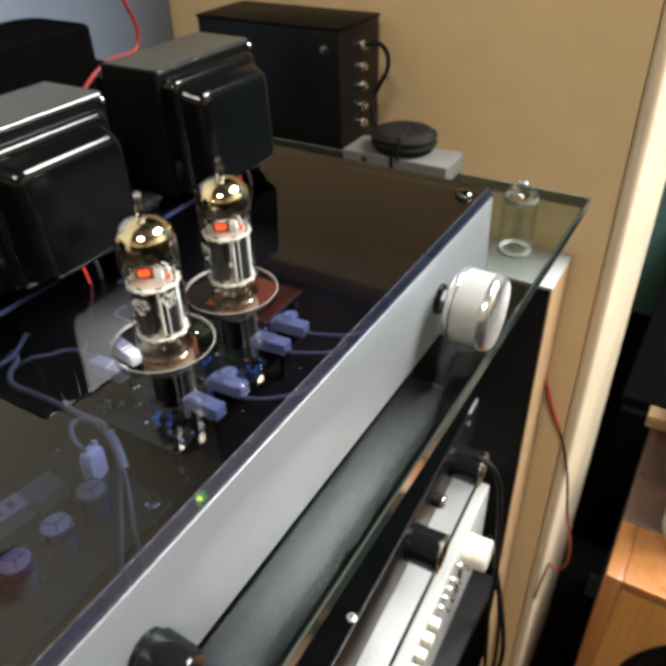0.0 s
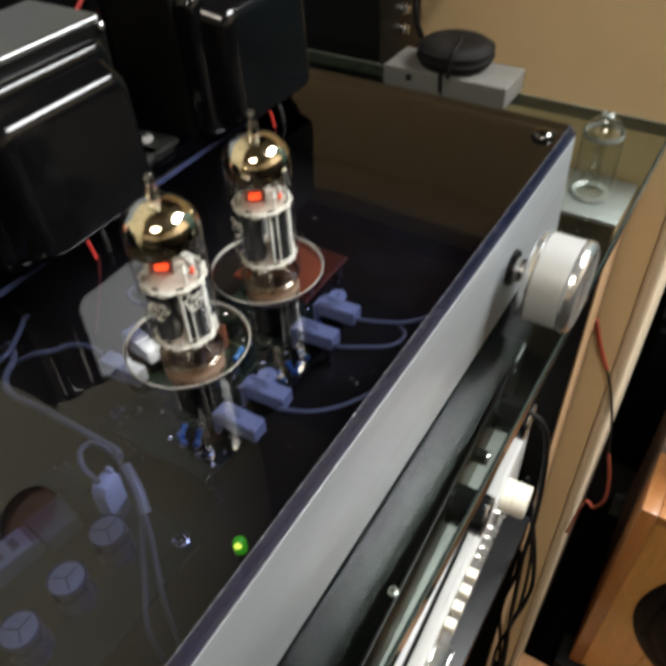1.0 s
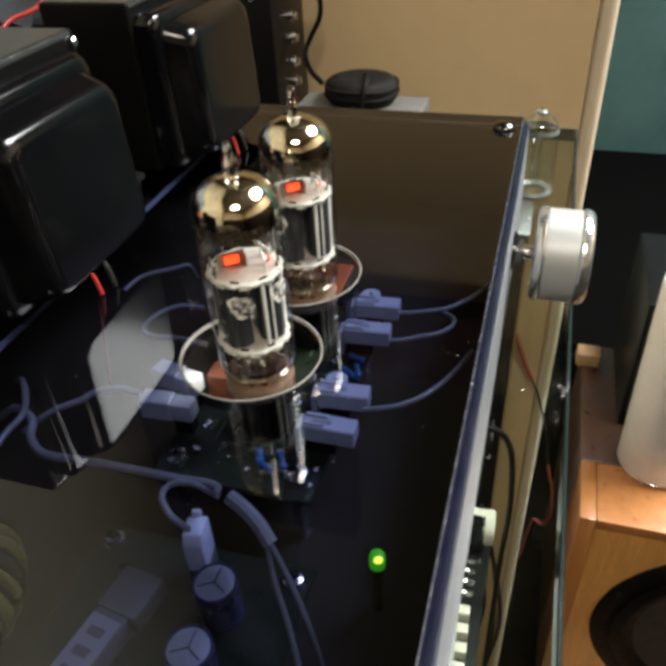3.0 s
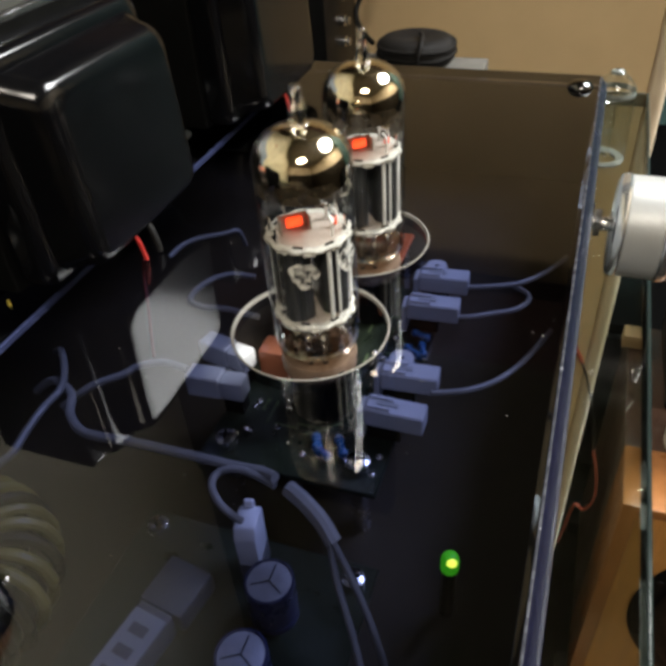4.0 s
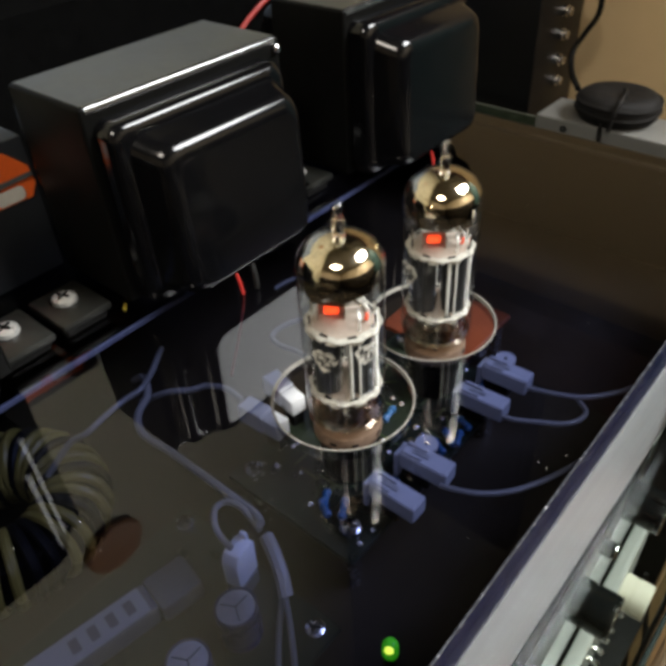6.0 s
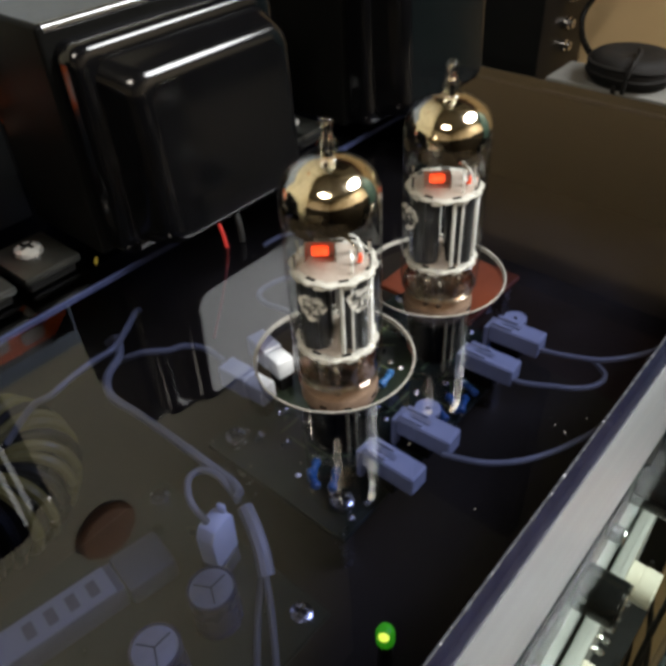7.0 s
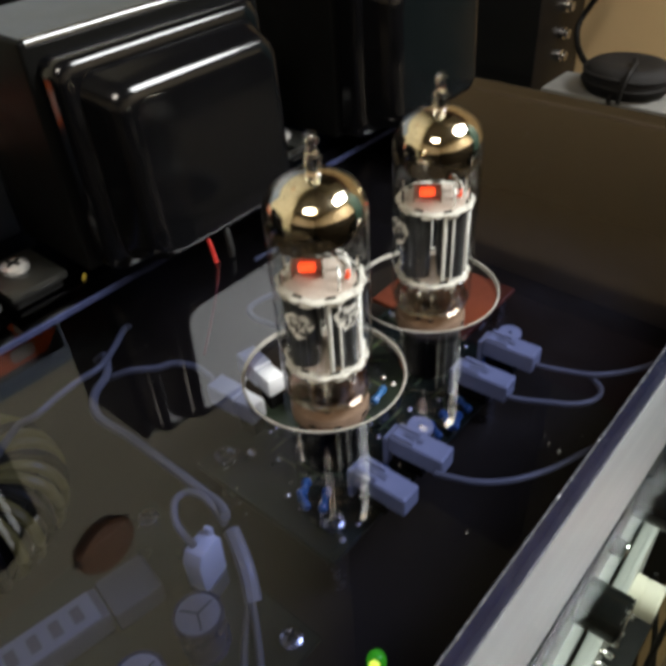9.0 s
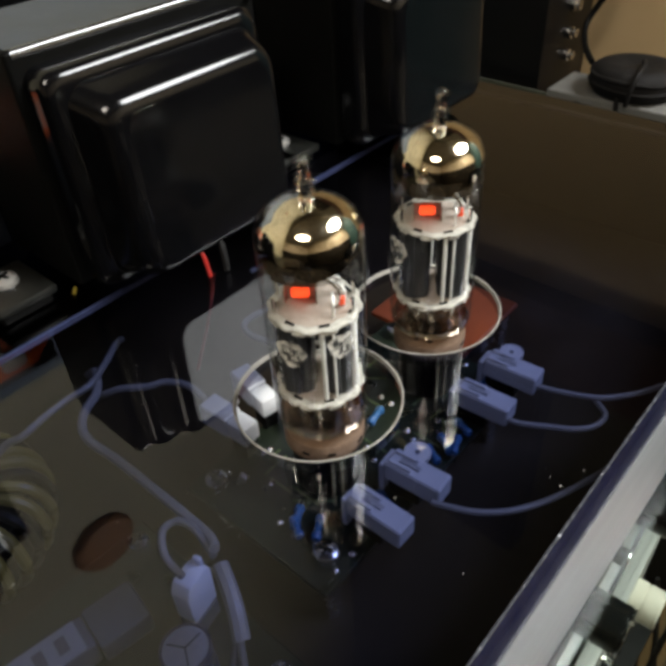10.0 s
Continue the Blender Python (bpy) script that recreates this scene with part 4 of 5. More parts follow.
PLUGS = ((0.0300, -0.0065, 0), (0.0302, 0.0085, 4), (0.0295, 0.0405, 4), (0.0295, 0.0555, 4))
for x, y, a in PLUGS:
    plug(x, y, a, y in (0.0085, 0.0555))
for pts in (((0.029, 0.0045), (0.033, 0.0062), (0.039, 0.0095), (0.045, 0.0155), (0.050, 0.0240), (0.0535, 0.0330), (0.0565, 0.0420)), ((0.029, 0.0385), (0.033, 0.0400), (0.039, 0.0438), (0.0445, 0.0475), (0.0480, 0.0525), (0.0480, 0.0580), (0.0430, 0.0620)), ((0.029, 0.0545), (0.033, 0.0560), (0.039, 0.0588), (0.045, 0.0625), (0.0505, 0.0690), (0.0545, 0.0760), (0.0575, 0.0830))):
    wv = thing("signal_wire", "thin white wire from a plug to the front panel", "wire", (0, 0, 0), group="signal wires")
    part("sleeve", bm_tube([(x, y, 0.7815 - 0.0004 * k) for k, (x, y) in enumerate(pts)], 0.0008, 8), M_WIRE_W, wv)
led = thing("indicator_led", "round green lit indicator LED inside the amplifier", "indicator light", (0.0432, -0.0372, 0.7500))
part("lens", bm_lathe([(0, 0.0190), (0.0021, 0.0190), (0.0021, 0.0222), (0.0018, 0.0232), (0.0011, 0.0239), (0, 0.0241)], None, 24), M_LED, led)
part("die", bm_lathe([(0, 0.0234), (0.0013, 0.0238), (0.0010, 0.0245), (0.0004, 0.0249), (0, 0.0250)], Matrix.Translation((0.0005, -0.0011, -0.0010)), 16), M_LEDCORE, led, "bright centre")
part("stem", bm_cyl(0.0017, 0.0003, 0.0189, seg=16), M_SATIN, led)

coil = thing("toroid_coil", "yellow and black wound toroidal coil inside the amplifier", "coil", (-0.078, -0.076, 0.7502))
for k in range(34):
    a = 2 * math.pi * k / 34
    part("winding", bm_tube([((0.021 + 0.011 * math.cos(u)) * math.cos(a + 0.05 * math.sin(u)), (0.021 + 0.011 * math.cos(u)) * math.sin(a + 0.05 * math.sin(u)), 0.012 + 0.011 * math.sin(u)) for u in [2 * math.pi * i / 12 for i in range(13)]], 0.0016, 8, steps=2), M_YELLOW if k % 3 else M_RUBBER, coil)
part("core", bm_lathe([(0.014, 0.004), (0.028, 0.004), (0.028, 0.020), (0.014, 0.020), (0.014, 0.004)], None, 40), M_RUBBER, coil)

# power supply board with capacitors
psu = thing("supply_board", "power supply circuit board inside the amplifier", "circuit board")
part("board", bm_box(-0.038, 0.0260, -0.1300, -0.0360, 0.7570, 0.7586, 0.0003, 1), M_PCB, psu)
for sx, sy in ((-0.033, -0.125), (0.021, -0.125), (-0.033, -0.041), (0.021, -0.041)):
    part("standoff", bm_cyl(0.0026, 0.7501, 0.7570, Matrix.Translation((sx, sy, 0)), seg=6), M_NICKEL, psu, smooth=False)
    screw_head(psu, sx, sy, 0.7586, 0.003, M_NICKEL)


def capacitor(x, y, top, r=0.0064):
    c = thing("electrolytic_capacitor", "upright electrolytic capacitor with grey vented top", "capacitor", (x, y, 0.7587), group="electrolytic capacitors")
    h = top - 0.7587
    part("sleeve", bm_lathe([(0, 0), (r, 0), (r, h * 0.12), (r * 0.94, h * 0.15), (r, h * 0.18), (r, h - 0.0004), (r * 0.93, h), (r * 0.90, h - 0.0003)], None, 36), M_CAPBLUE, c, "dark blue sleeve")
    part("top", bm_cyl(r * 0.895, h - 0.0016, h - 0.0004, None, 0.0003, 36), M_CAPTOP, c)
    for a in (90, 210, 330):
        b = bm_box(0, r * 0.75, -0.00016, 0.00016, h - 0.00038, h - 0.00030)
        b.transform(pose(0, 0, 0, 0, 0, a))
        part("vent_groove", b, M_SATIN, c, smooth=False)


for cx, cy in ((0.0060, -0.0540), (0.0070, -0.0710), (0.0070, -0.0880)):
    capacitor(cx, cy, 0.7725, 0.0057)
blk = thing("wire_block", "grey-white terminal strip with unreadable print", "terminal strip", (-0.0180, -0.0645, 0.7587), turn=-9)
part("body", bm_box(-0.0046, 0.0046, -0.048, 0.0, 0, 0.0074, 0.0006, 2), M_STRIP, blk)
part("label", bm_box(-0.0043, 0.0043, -0.034, -0.002, 0.0075, 0.0078), M_LABELW, blk, "grey-white paper label", smooth=False)
part("cap_end", bm_box(-0.0060, 0.0062, 0.0002, 0.0130, 0, 0.0070, 0.0010, 2), M_STRIP, blk)
for k in range(4):
    part("print_bar", bm_box(-0.0022, 0.0022, -0.0075 - k * 0.0052, -0.0050 - k * 0.0052, 0.0079, 0.0080), M_STRIP, blk, smooth=False)
wc = thing("wire_plug", "white two-wire plug standing on the supply board", "connector", (-0.0032, -0.0440, 0.7587), turn=12)
part("housing", bm_prism([(-0.0042, 0.0063), (0.0042, 0.0063), (0.0046, 0.0180), (0.0030, 0.0195), (-0.0026, 0.0195), (-0.0042, 0.0165)], -0.0026, 0.0026, 0.0005, m=Matrix(((0, 0, 1, 0), (1, 0, 0, 0), (0, 1, 0, 0), (0, 0, 0, 1)))), M_NYLON, wc)
part("tab", bm_box(-0.0012, 0.0012, 0.0031, 0.0043, 0.0181, 0.0215, 0.0003, 1), M_NYLON, wc)
part("header", bm_box(-0.0028, 0.0028, -0.0040, 0.0040, 0, 0.0062, 0.0004, 1), M_STRIP, wc)


def loom(label, pts, r=0.0014, m=None):
    w = thing("supply_wire", label, "wire", group="supply wires")
    part("sleeve", bm_tube(pts, r, 9), m or M_WIRE_W, w)


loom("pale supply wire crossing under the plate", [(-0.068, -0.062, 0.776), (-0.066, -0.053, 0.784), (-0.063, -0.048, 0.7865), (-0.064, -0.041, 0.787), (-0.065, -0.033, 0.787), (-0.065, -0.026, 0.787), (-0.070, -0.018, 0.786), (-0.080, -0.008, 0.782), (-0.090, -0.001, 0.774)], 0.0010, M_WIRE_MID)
loom("pale supply wire running along the boards", [(-0.084, -0.018, 0.774), (-0.074, -0.0195, 0.782), (-0.062, -0.0260, 0.786), (-0.0565, -0.0335, 0.787), (-0.049, -0.0378, 0.787), (-0.036, -0.0372, 0.787), (-0.022, -0.0370, 0.787), (-0.008, -0.0370, 0.787), (-0.0005, -0.0378, 0.7885), (0.0036, -0.0396, 0.7900)], 0.0012)
loom("white double supply wire in a thick sleeve", [(0.0076, -0.0416, 0.7902), (0.0120, -0.0435, 0.7894), (0.0165, -0.0458, 0.7875), (0.0200, -0.0482, 0.7845)], 0.0019)
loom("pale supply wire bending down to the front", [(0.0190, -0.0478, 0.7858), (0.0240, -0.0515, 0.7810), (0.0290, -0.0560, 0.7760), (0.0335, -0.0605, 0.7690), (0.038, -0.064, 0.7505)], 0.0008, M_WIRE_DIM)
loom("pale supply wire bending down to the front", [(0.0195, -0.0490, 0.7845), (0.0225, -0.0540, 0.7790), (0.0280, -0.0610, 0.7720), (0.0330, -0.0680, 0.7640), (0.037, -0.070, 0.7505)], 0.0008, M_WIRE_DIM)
loom("pale supply wire looping into its plug", [(-0.0040, -0.0450, 0.7780), (-0.0080, -0.0455, 0.7830), (-0.0112, -0.0430, 0.7862), (-0.0105, -0.0396, 0.7872), (-0.0060, -0.0384, 0.7880), (-0.0005, -0.0392, 0.7882), (0.0036, -0.0402, 0.7878)], 0.0009)
loom("pale wire with a plug behind the valves", [(-0.066, -0.0270, 0.781), (-0.058, -0.0215, 0.786), (-0.052, -0.016, 0.7865), (-0.049, -0.012, 0.787), (-0.043, -0.009, 0.787), (-0.036, -0.0088, 0.786)], 0.0010)
loom("thin white wire loop behind the valves", [(-0.036, 0.037, 0.786), (-0.044, 0.035, 0.787), (-0.0495, 0.029, 0.787), (-0.0505, 0.020, 0.787), (-0.045, 0.017, 0.787), (-0.037, 0.019, 0.786), (-0.027, 0.019, 0.785)], 0.0009)
loom("thin pale wire under the plate", [(-0.070, 0.041, 0.786), (-0.067, 0.050, 0.787), (-0.057, 0.058, 0.787), (-0.054, 0.062, 0.786), (-0.054, 0.066, 0.778)], 0.0008)
loom("dark red supply wire under the plate", [(-0.0671, 0.0240, 0.7960), (-0.068, 0.023, 0.790), (-0.064, 0.016, 0.783), (-0.057, 0.004, 0.775)], 0.0005, M_LEADRED)
for px, py, turn, hl in ((-0.0360, -0.0085, 3, 0.0165), (-0.0385, 0.0058, -11, 0.0160)):
    sp2 = thing("wire_plug", "small white plug on a pale wire beside the circuit board", "connector", (px, py, 0.7788), turn=turn)
    part("housing", bm_box(0.0, hl * 0.6, -0.0030, 0.0030, 0.0, 0.0070, 0.0004, 1), M_WHITE, sp2)
    part("header", bm_box(hl * 0.6 + 0.0001, hl, -0.0028, 0.0028, 0.0002, 0.0064, 0.0006, 2), M_WHITE, sp2)
    part("post", bm_box(hl * 0.62, hl * 0.95, -0.0020, 0.0020, -0.0050, 0.0001), M_RUBBER, sp2, smooth=False)

# ---- things behind the amplifier ----
pb = thing("black_box", "black metal box with rear sockets standing behind the amplifier", "device", (-0.277, 0.362, 0.6402))
part("case", bm_box(0, 0.1480, 0, 0.070, 0.0002, 0.1930, 0.0010, 2), M_SATIN, pb)
part("top_lid", bm_box(-0.0010, 0.1490, -0.0010, 0.071, 0.1932, 0.1952, 0.0006, 2), M_LAM, pb)
part("front_screw", bm_lathe([(0, 0), (0.0035, 0), (0.0030, 0.0012), (0, 0.0016)], Matrix.Translation((0.1330, -0.0001, 0.178)) @ pose(0, 0, 0, 90, 0, 0), 16), M_NICKEL, pb)
for k, z in enumerate((0.176, 0.158, 0.142, 0.124, 0.109)):
    part("socket", bm_lathe([(0.0012, 0), (0.0040, 0), (0.0040, 0.0030), (0.0030, 0.0036), (0.0030, 0.0060), (0.0012, 0.0060)], Matrix.Translation((0.1482, 0.036, z)) @ AX_X, 16), M_NICKEL, pb, "nickel phono socket")
cab = thing("curled_cable", "black cable looping from the box's socket", "cable")
part("sleeve", bm_tube([(-0.124, 0.398, 0.8162), (-0.112, 0.400, 0.818), (-0.105, 0.402, 0.810), (-0.106, 0.404, 0.796), (-0.114, 0.405, 0.782), (-0.118, 0.400, 0.770), (-0.110, 0.385, 0.762), (-0.094, 0.362, 0.7600)], 0.0020, 10), M_RUBBER, cab)
wb = thing("white_box", "flat white plastic box with a small socket in its side", "box", (-0.100, 0.3140, SH))
part("case", bm_box(0.0, 0.0900, 0, 0.036, 0, 0.0150, 0.0012, 3), mat("grey_white_case", (0.10, 0.098, 0.09), 0.45, vary=0.1, scale=60), wb)
part("jack", bm_lathe([(0.0008, 0), (0.0022, 0), (0.0022, 0.0006), (0.0008, 0.0006)], Matrix.Translation((0.020, -0.0001, 0.0095)) @ pose(0, 0, 0, 90, 0, 0), 14), M_RUBBER, wb)
part("seam", bm_box(0.0440, 0.0454, -0.0003, 0.0001, 0.0005, 0.0148), M_SATIN, wb, smooth=False)
pk = thing("cable_coil", "round black coiled cable wrapped tightly, lying on the white box", "cable", (-0.056, 0.3360, SH + 0.0151))
part("wrap", bm_lathe([(0, 0.0150), (0.0060, 0.0156), (0.0120, 0.0166), (0.0180, 0.0168), (0.0225, 0.0155), (0.0252, 0.0125), (0.0262, 0.0085), (0.0255, 0.0040), (0.0230, 0.0008), (0.0205, 0.0001), (0, 0.0001)], Matrix.Diagonal((1, 0.93, 1, 1)), 64), M_WRAP, pk, "tightly wound black cable")
for k, (r, z) in enumerate(((0.0252, 0.0118), (0.0256, 0.0068))):
    part("turn", bm_tube([(r * math.cos(a), 0.93 * r * math.sin(a), z + 0.0005 * math.sin(3 * a + k)) for a in [2 * math.pi * i / 24 for i in range(25)]], 0.0014, 8, steps=2), M_WRAP, pk)
part("tie", bm_tube([(0.006, -0.0252, 0.0010), (0.007, -0.0262, 0.0090), (0.008, -0.0215, 0.0172), (0.006, -0.0080, 0.0185), (0.002, 0.0020, 0.0176)], 0.0014, 8), M_WRAP, pk)
part("tail", bm_tube([(0.000, -0.0215, 0.0030), (0.000, -0.0238, 0.0018), (0.0005, -0.0242, -0.0100)], 0.0013, 8), M_WRAP, pk)

jar = thing("glass_jar", "small clear glass tube standing on the shelf", "jar", (0.068, 0.242, SH))
part("wall", bm_lathe([(0, 0.0008), (0.0095, 0.0004), (0.0110, 0.0012), (0.0108, 0.004), (0.0106, 0.034), (0.0098, 0.039), (0.0070, 0.0430), (0.0042, 0.0450), (0.0036, 0.0468), (0, 0.0476)], None, 48), M_JAR, jar, angle=60)
part("base_ring", bm_lathe([(0.0070, 0.0001), (0.0104, 0.0001), (0.0110, 0.0014), (0.0098, 0.0028), (0.0070, 0.0016)], None, 48), M_JARBASE, jar, "pale thick glass foot")
part("shoulder_ring", bm_lathe([(0.0092, 0.0352), (0.0103, 0.0352), (0.0104, 0.0366), (0.0096, 0.0380), (0.0090, 0.0366), (0.0092, 0.0352)], None, 40), M_JARBASE, jar, "pale ground ring")
part("inner_rod", bm_lathe([(0, 0.0030), (0.0050, 0.0031), (0.0030, 0.0060), (0.0026, 0.0290), (0.0052, 0.0312), (0.0052, 0.0332), (0, 0.0345)], None, 32), M_JAR, jar, "clear glass stem inside")
part("tip", bm_lathe([(0.0020, 0.0450), (0.0034, 0.0456), (0.0030, 0.0470), (0.0012, 0.0478)], None, 24), M_JARBASE, jar)

# cardboard box with a colourful print behind the transformers
cb = thing("printed_box", "dark blue-grey carton with orange and white print", "box", (-0.1300, -0.0080, ZT))
part("carton", bm_box(-0.045, 0.0, -0.065, 0.0, 0.0002, 0.0505, 0.0008, 2), mat("carton_blue_grey", (0.022, 0.026, 0.032), 0.5, vary=0.1), cb)
YZ = Matrix(((0, 0, 1, 0), (1, 0, 0, 0), (0, 1, 0, 0), (0, 0, 0, 1)))
part("print_panel", bm_prism([(-0.064, 0.029), (-0.003, 0.0295), (-0.0006, 0.034), (-0.0014, 0.0405), (-0.008, 0.0470), (-0.064, 0.0470)], 0.0001, 0.0004, m=YZ), M_ORANGE, cb, "orange printed panel", smooth=False)
for y0, z0, w, h in ((-0.0105, 0.0300, 0.0105, 0.0050), (-0.0160, 0.0395, 0.0090, 0.0055), (-0.0300, 0.0320, 0.0100, 0.0110), (-0.0460, 0.0320, 0.0090, 0.0100)):
    part("print_patch", bm_prism(rrect(y0 - w / 2, y0 + w / 2, z0, z0 + h, 0.0018, 4), 0.0005, 0.0007, m=YZ), M_PRINTWHITE, cb, "white print patch", smooth=False)
part("print_band", bm_prism([(-0.030, 0.0352), (-0.0010, 0.0368), (-0.0012, 0.0384), (-0.030, 0.0376)], 0.0008, 0.0010, m=YZ), M_STRIP, cb, "grey printed band", smooth=False)

# cable drum behind the transformers
blk2 = thing("black_case", "soft black case leaning behind the transformers", "bag", (-0.225, 0.060, 0.7425))
part("body", bm_prism(rrect(-0.055, 0.012, -0.110, 0.128, 0.012, 5), 0.0, 0.1220, 0.010, seg=3), M_FABRIC, blk2)
part("end_roll", bm_cyl(0.026, 0.0, 0.052, Matrix.Translation((-0.034, 0.128, 0.072)) @ AX_X, 0.008), M_FABRIC, blk2)
rw = thing("red_cable", "red cable running down behind the transformers", "cable")
part("sleeve", bm_tube([(-0.203, 0.128, 0.7448), (-0.203, 0.130, 0.790), (-0.204, 0.138, 0.8080), (-0.205, 0.1480, 0.8210), (-0.205, 0.1580, 0.8300), (-0.205, 0.1710, 0.8380), (-0.205, 0.1850, 0.8432), (-0.205, 0.2000, 0.8435), (-0.205, 0.2120, 0.8455), (-0.205, 0.2160, 0.8550), (-0.205, 0.2140, 0.8640), (-0.205, 0.2080, 0.8770), (-0.210, 0.204, 0.905), (-0.230, 0.300, 0.990), (-0.260, 0.395, 1.030), (-0.265, 0.420, 1.0605)], 0.0013, 10), M_CABLERED, rw)

# ---- black board against the wall ----
post = thing("black_board", "black board with a white top edge leaning at the wall", "board", (0, 0, FLOOR))
part("panel", bm_box(-0.290, 0.0690, 0.3780, 0.4430, 0, 0.636 - FLOOR, 0.002, 2), M_RUBBER, post)
part("edging", bm_box(0.0692, 0.0708, 0.3785, 0.4425, 0.0, 0.6358 - FLOOR, 0.0004, 1), M_OAKPALE, post, "tan edge strip")
part("cap", bm_box(-0.291, 0.0710, 0.3770, 0.4440, 0.6362 - FLOOR, 0.640 - FLOOR, 0.001, 2), M_CAPTOP, post, "white top edge")
for px in (-0.270, 0.060):
    pst = thing("rack_post", "slim black rack post carrying the shelves", "rack", (px, -0.40, FLOOR), group="rack posts")
    part("tube", bm_cyl(0.010, 0.0, SH - 0.0092 - FLOOR, None, 0.001), M_SATIN, pst)

# ---- silver receiver on the shelf below ----
RT = 0.394
rc = thing("silver_receiver", "silver hi-fi receiver with cream knobs and buttons", "receiver", (0.0400, 0.362, RT), turn=2.3)
part("case", bm_box(-0.290, -0.0078, -0.420, 0.0, -0.120, -0.0030, 0.0012, 2), mat("grey_case_paint", (0.20, 0.20, 0.195), 0.45, 0.2, vary=0.1, scale=40), rc, "grey metal case")
part("front_panel", bm_box(-0.0040, 0.0080, -0.420, 0.0, -0.121, 0.0, 0.0012, 2), M_SILVER, rc, "bright silver front panel")


part("seam_strip", bm_box(-0.0076, -0.0042, -0.418, -0.002, -0.110, -0.0075), M_RUBBER, rc, "dark recessed seam", smooth=False)
part("panel_lip", bm_box(0.0030, 0.0078, -0.416, -0.004, 0.0001, 0.0010, 0.0003, 1), M_SILVER, rc)


def small_knob(parent, name, x, y, z, r, l, m, ring=None):
    b = bm_lathe([(0, 0), (r, 0), (r, l * 0.35), (r * 0.96, l * 0.37), (r * 0.96, l * 0.42), (r, l * 0.44), (r, l - 0.0012), (r - 0.0012, l), (0, l)], Matrix.Translation((x, y, z)) @ AX_X, 36)
    k = part(name, b, m, parent)
    if ring:
        part("ring", bm_lathe([(r * 0.6, l), (r * 0.98, l), (r * 1.02, l + 0.0008), (r * 0.98, l + 0.0015), (r * 0.6, l + 0.0012)], Matrix.Translation((x, y, z)) @ AX_X, 36), ring, k, "chrome ring")
    return k


small_knob(rc, "tuning_knob", 0.0082, -0.072, -0.022, 0.0165, 0.0240, M_CREAM)
small_knob(rc, "toggle", 0.0082, -0.101, -0.012, 0.0030, 0.0120, M_NICKEL)
for k in range(4):
    small_knob(rc, "toggle", 0.0082, -0.118 - 0.011 * k, -0.014, 0.0026, 0.0105, M_NICKEL)
for k in range(4):
    part("push_button", bm_box(0.0082, 0.0170, -0.176 - 0.0165 * k, -0.167 - 0.0165 * k, -0.018, -0.006, 0.0008, 2), M_CREAM, rc, "cream push button")
part("clear_lever", bm_box(0.0082, 0.0240, -0.262, -0.238, -0.016, -0.004, 0.001, 2), M_JAR, rc, "clear plastic lever")
small_knob(rc, "tuning_knob", 0.0082, -0.330, -0.030, 0.0165, 0.0240, M_CREAM)

# ---- black deck on the middle shelf ----
DZ = 0.484
mid = thing("middle_shelf", "clear glass middle shelf under the black deck", "shelf", (0, 0, DZ))
part("glass_sheet", bm_box(-0.30, 0.0290, -0.42, 0.345, -0.0065, -0.0001), M_SHELF, mid, smooth=False)
dk = thing("black_deck", "black hi-fi unit with ringed black knobs on the middle shelf", "hi-fi unit", (0.0340, 0.330, DZ), turn=2.3)
part("case", bm_box(-0.270, -0.0035, -0.440, -0.004, 0.003, 0.0560, 0.0015, 2), M_DECKTOP, dk)
part("front_panel", bm_box(-0.0030, 0.0, -0.440, -0.004, 0.004, 0.0555, 0.0008, 2), M_SATIN, dk)
for y in (-0.066, -0.163):
    small_knob(dk, "level_knob", 0.0002, y, 0.031, 0.0155, 0.0250, M_DECK, M_NICKEL)
small_knob(dk, "jack", 0.0002, -0.115, 0.031, 0.0060, 0.0080, M_RUBBER, M_NICKEL)
for fx, fy in ((-0.25, -0.42), (-0.25, -0.02), (-0.02, -0.42), (-0.02, -0.02)):
    part("foot", bm_cyl(0.008, 0.0, 0.0029, Matrix.Translation((fx, fy, 0)), seg=20), M_RUBBER, dk)
part("print_bar", bm_box(-0.0012, 0.0003, -0.030, -0.008, 0.0556, 0.0560), M_LABELW, dk, smooth=False)
part("print_bar", bm_box(0.0001, 0.0004, -0.034, -0.028, 0.044, 0.046), M_LABELW, dk, smooth=False)
screw_head(dk, -0.004, -0.256, 0.0561, 0.0035)
low = thing("lower_shelf", "black shelf board under the receiver", "shelf", (0, 0, RT - 0.1215))
part("board", bm_box(-0.30, 0.075, -0.42, 0.345, -0.016, -0.0001, 0.0015, 2), M_SATIN, low)

# ---- hanging wires by the wall corner ----
tl = thing("test_lead", "red and black two-core wire hanging by the wall corner", "wire")
part("red_sleeve", bm_tube([(0.050, 0.4420, 0.478), (0.056, 0.437, 0.485), (0.0690, 0.434, 0.4955), (0.0715, 0.433, 0.4950), (0.082, 0.433, 0.466), (0.094, 0.433, 0.440)], 0.0024, 10, steps=4), M_LEADRED, tl)
part("black_sleeve", bm_tube([(0.094, 0.433, 0.440), (0.104, 0.432, 0.415), (0.116, 0.430, 0.372), (0.124, 0.428, 0.325)], 0.0014, 10), M_RUBBER, tl)
part("red_tail", bm_tube([(0.124, 0.428, 0.325), (0.134, 0.428, 0.285), (0.138, 0.428, 0.245), (0.130, 0.428, 0.222), (0.119, 0.428, 0.225), (0.112, 0.428, 0.15)], 0.0016, 10), M_LEADRED, tl)
bc = thing("black_cable", "black cable hanging in front of the receiver", "cable")
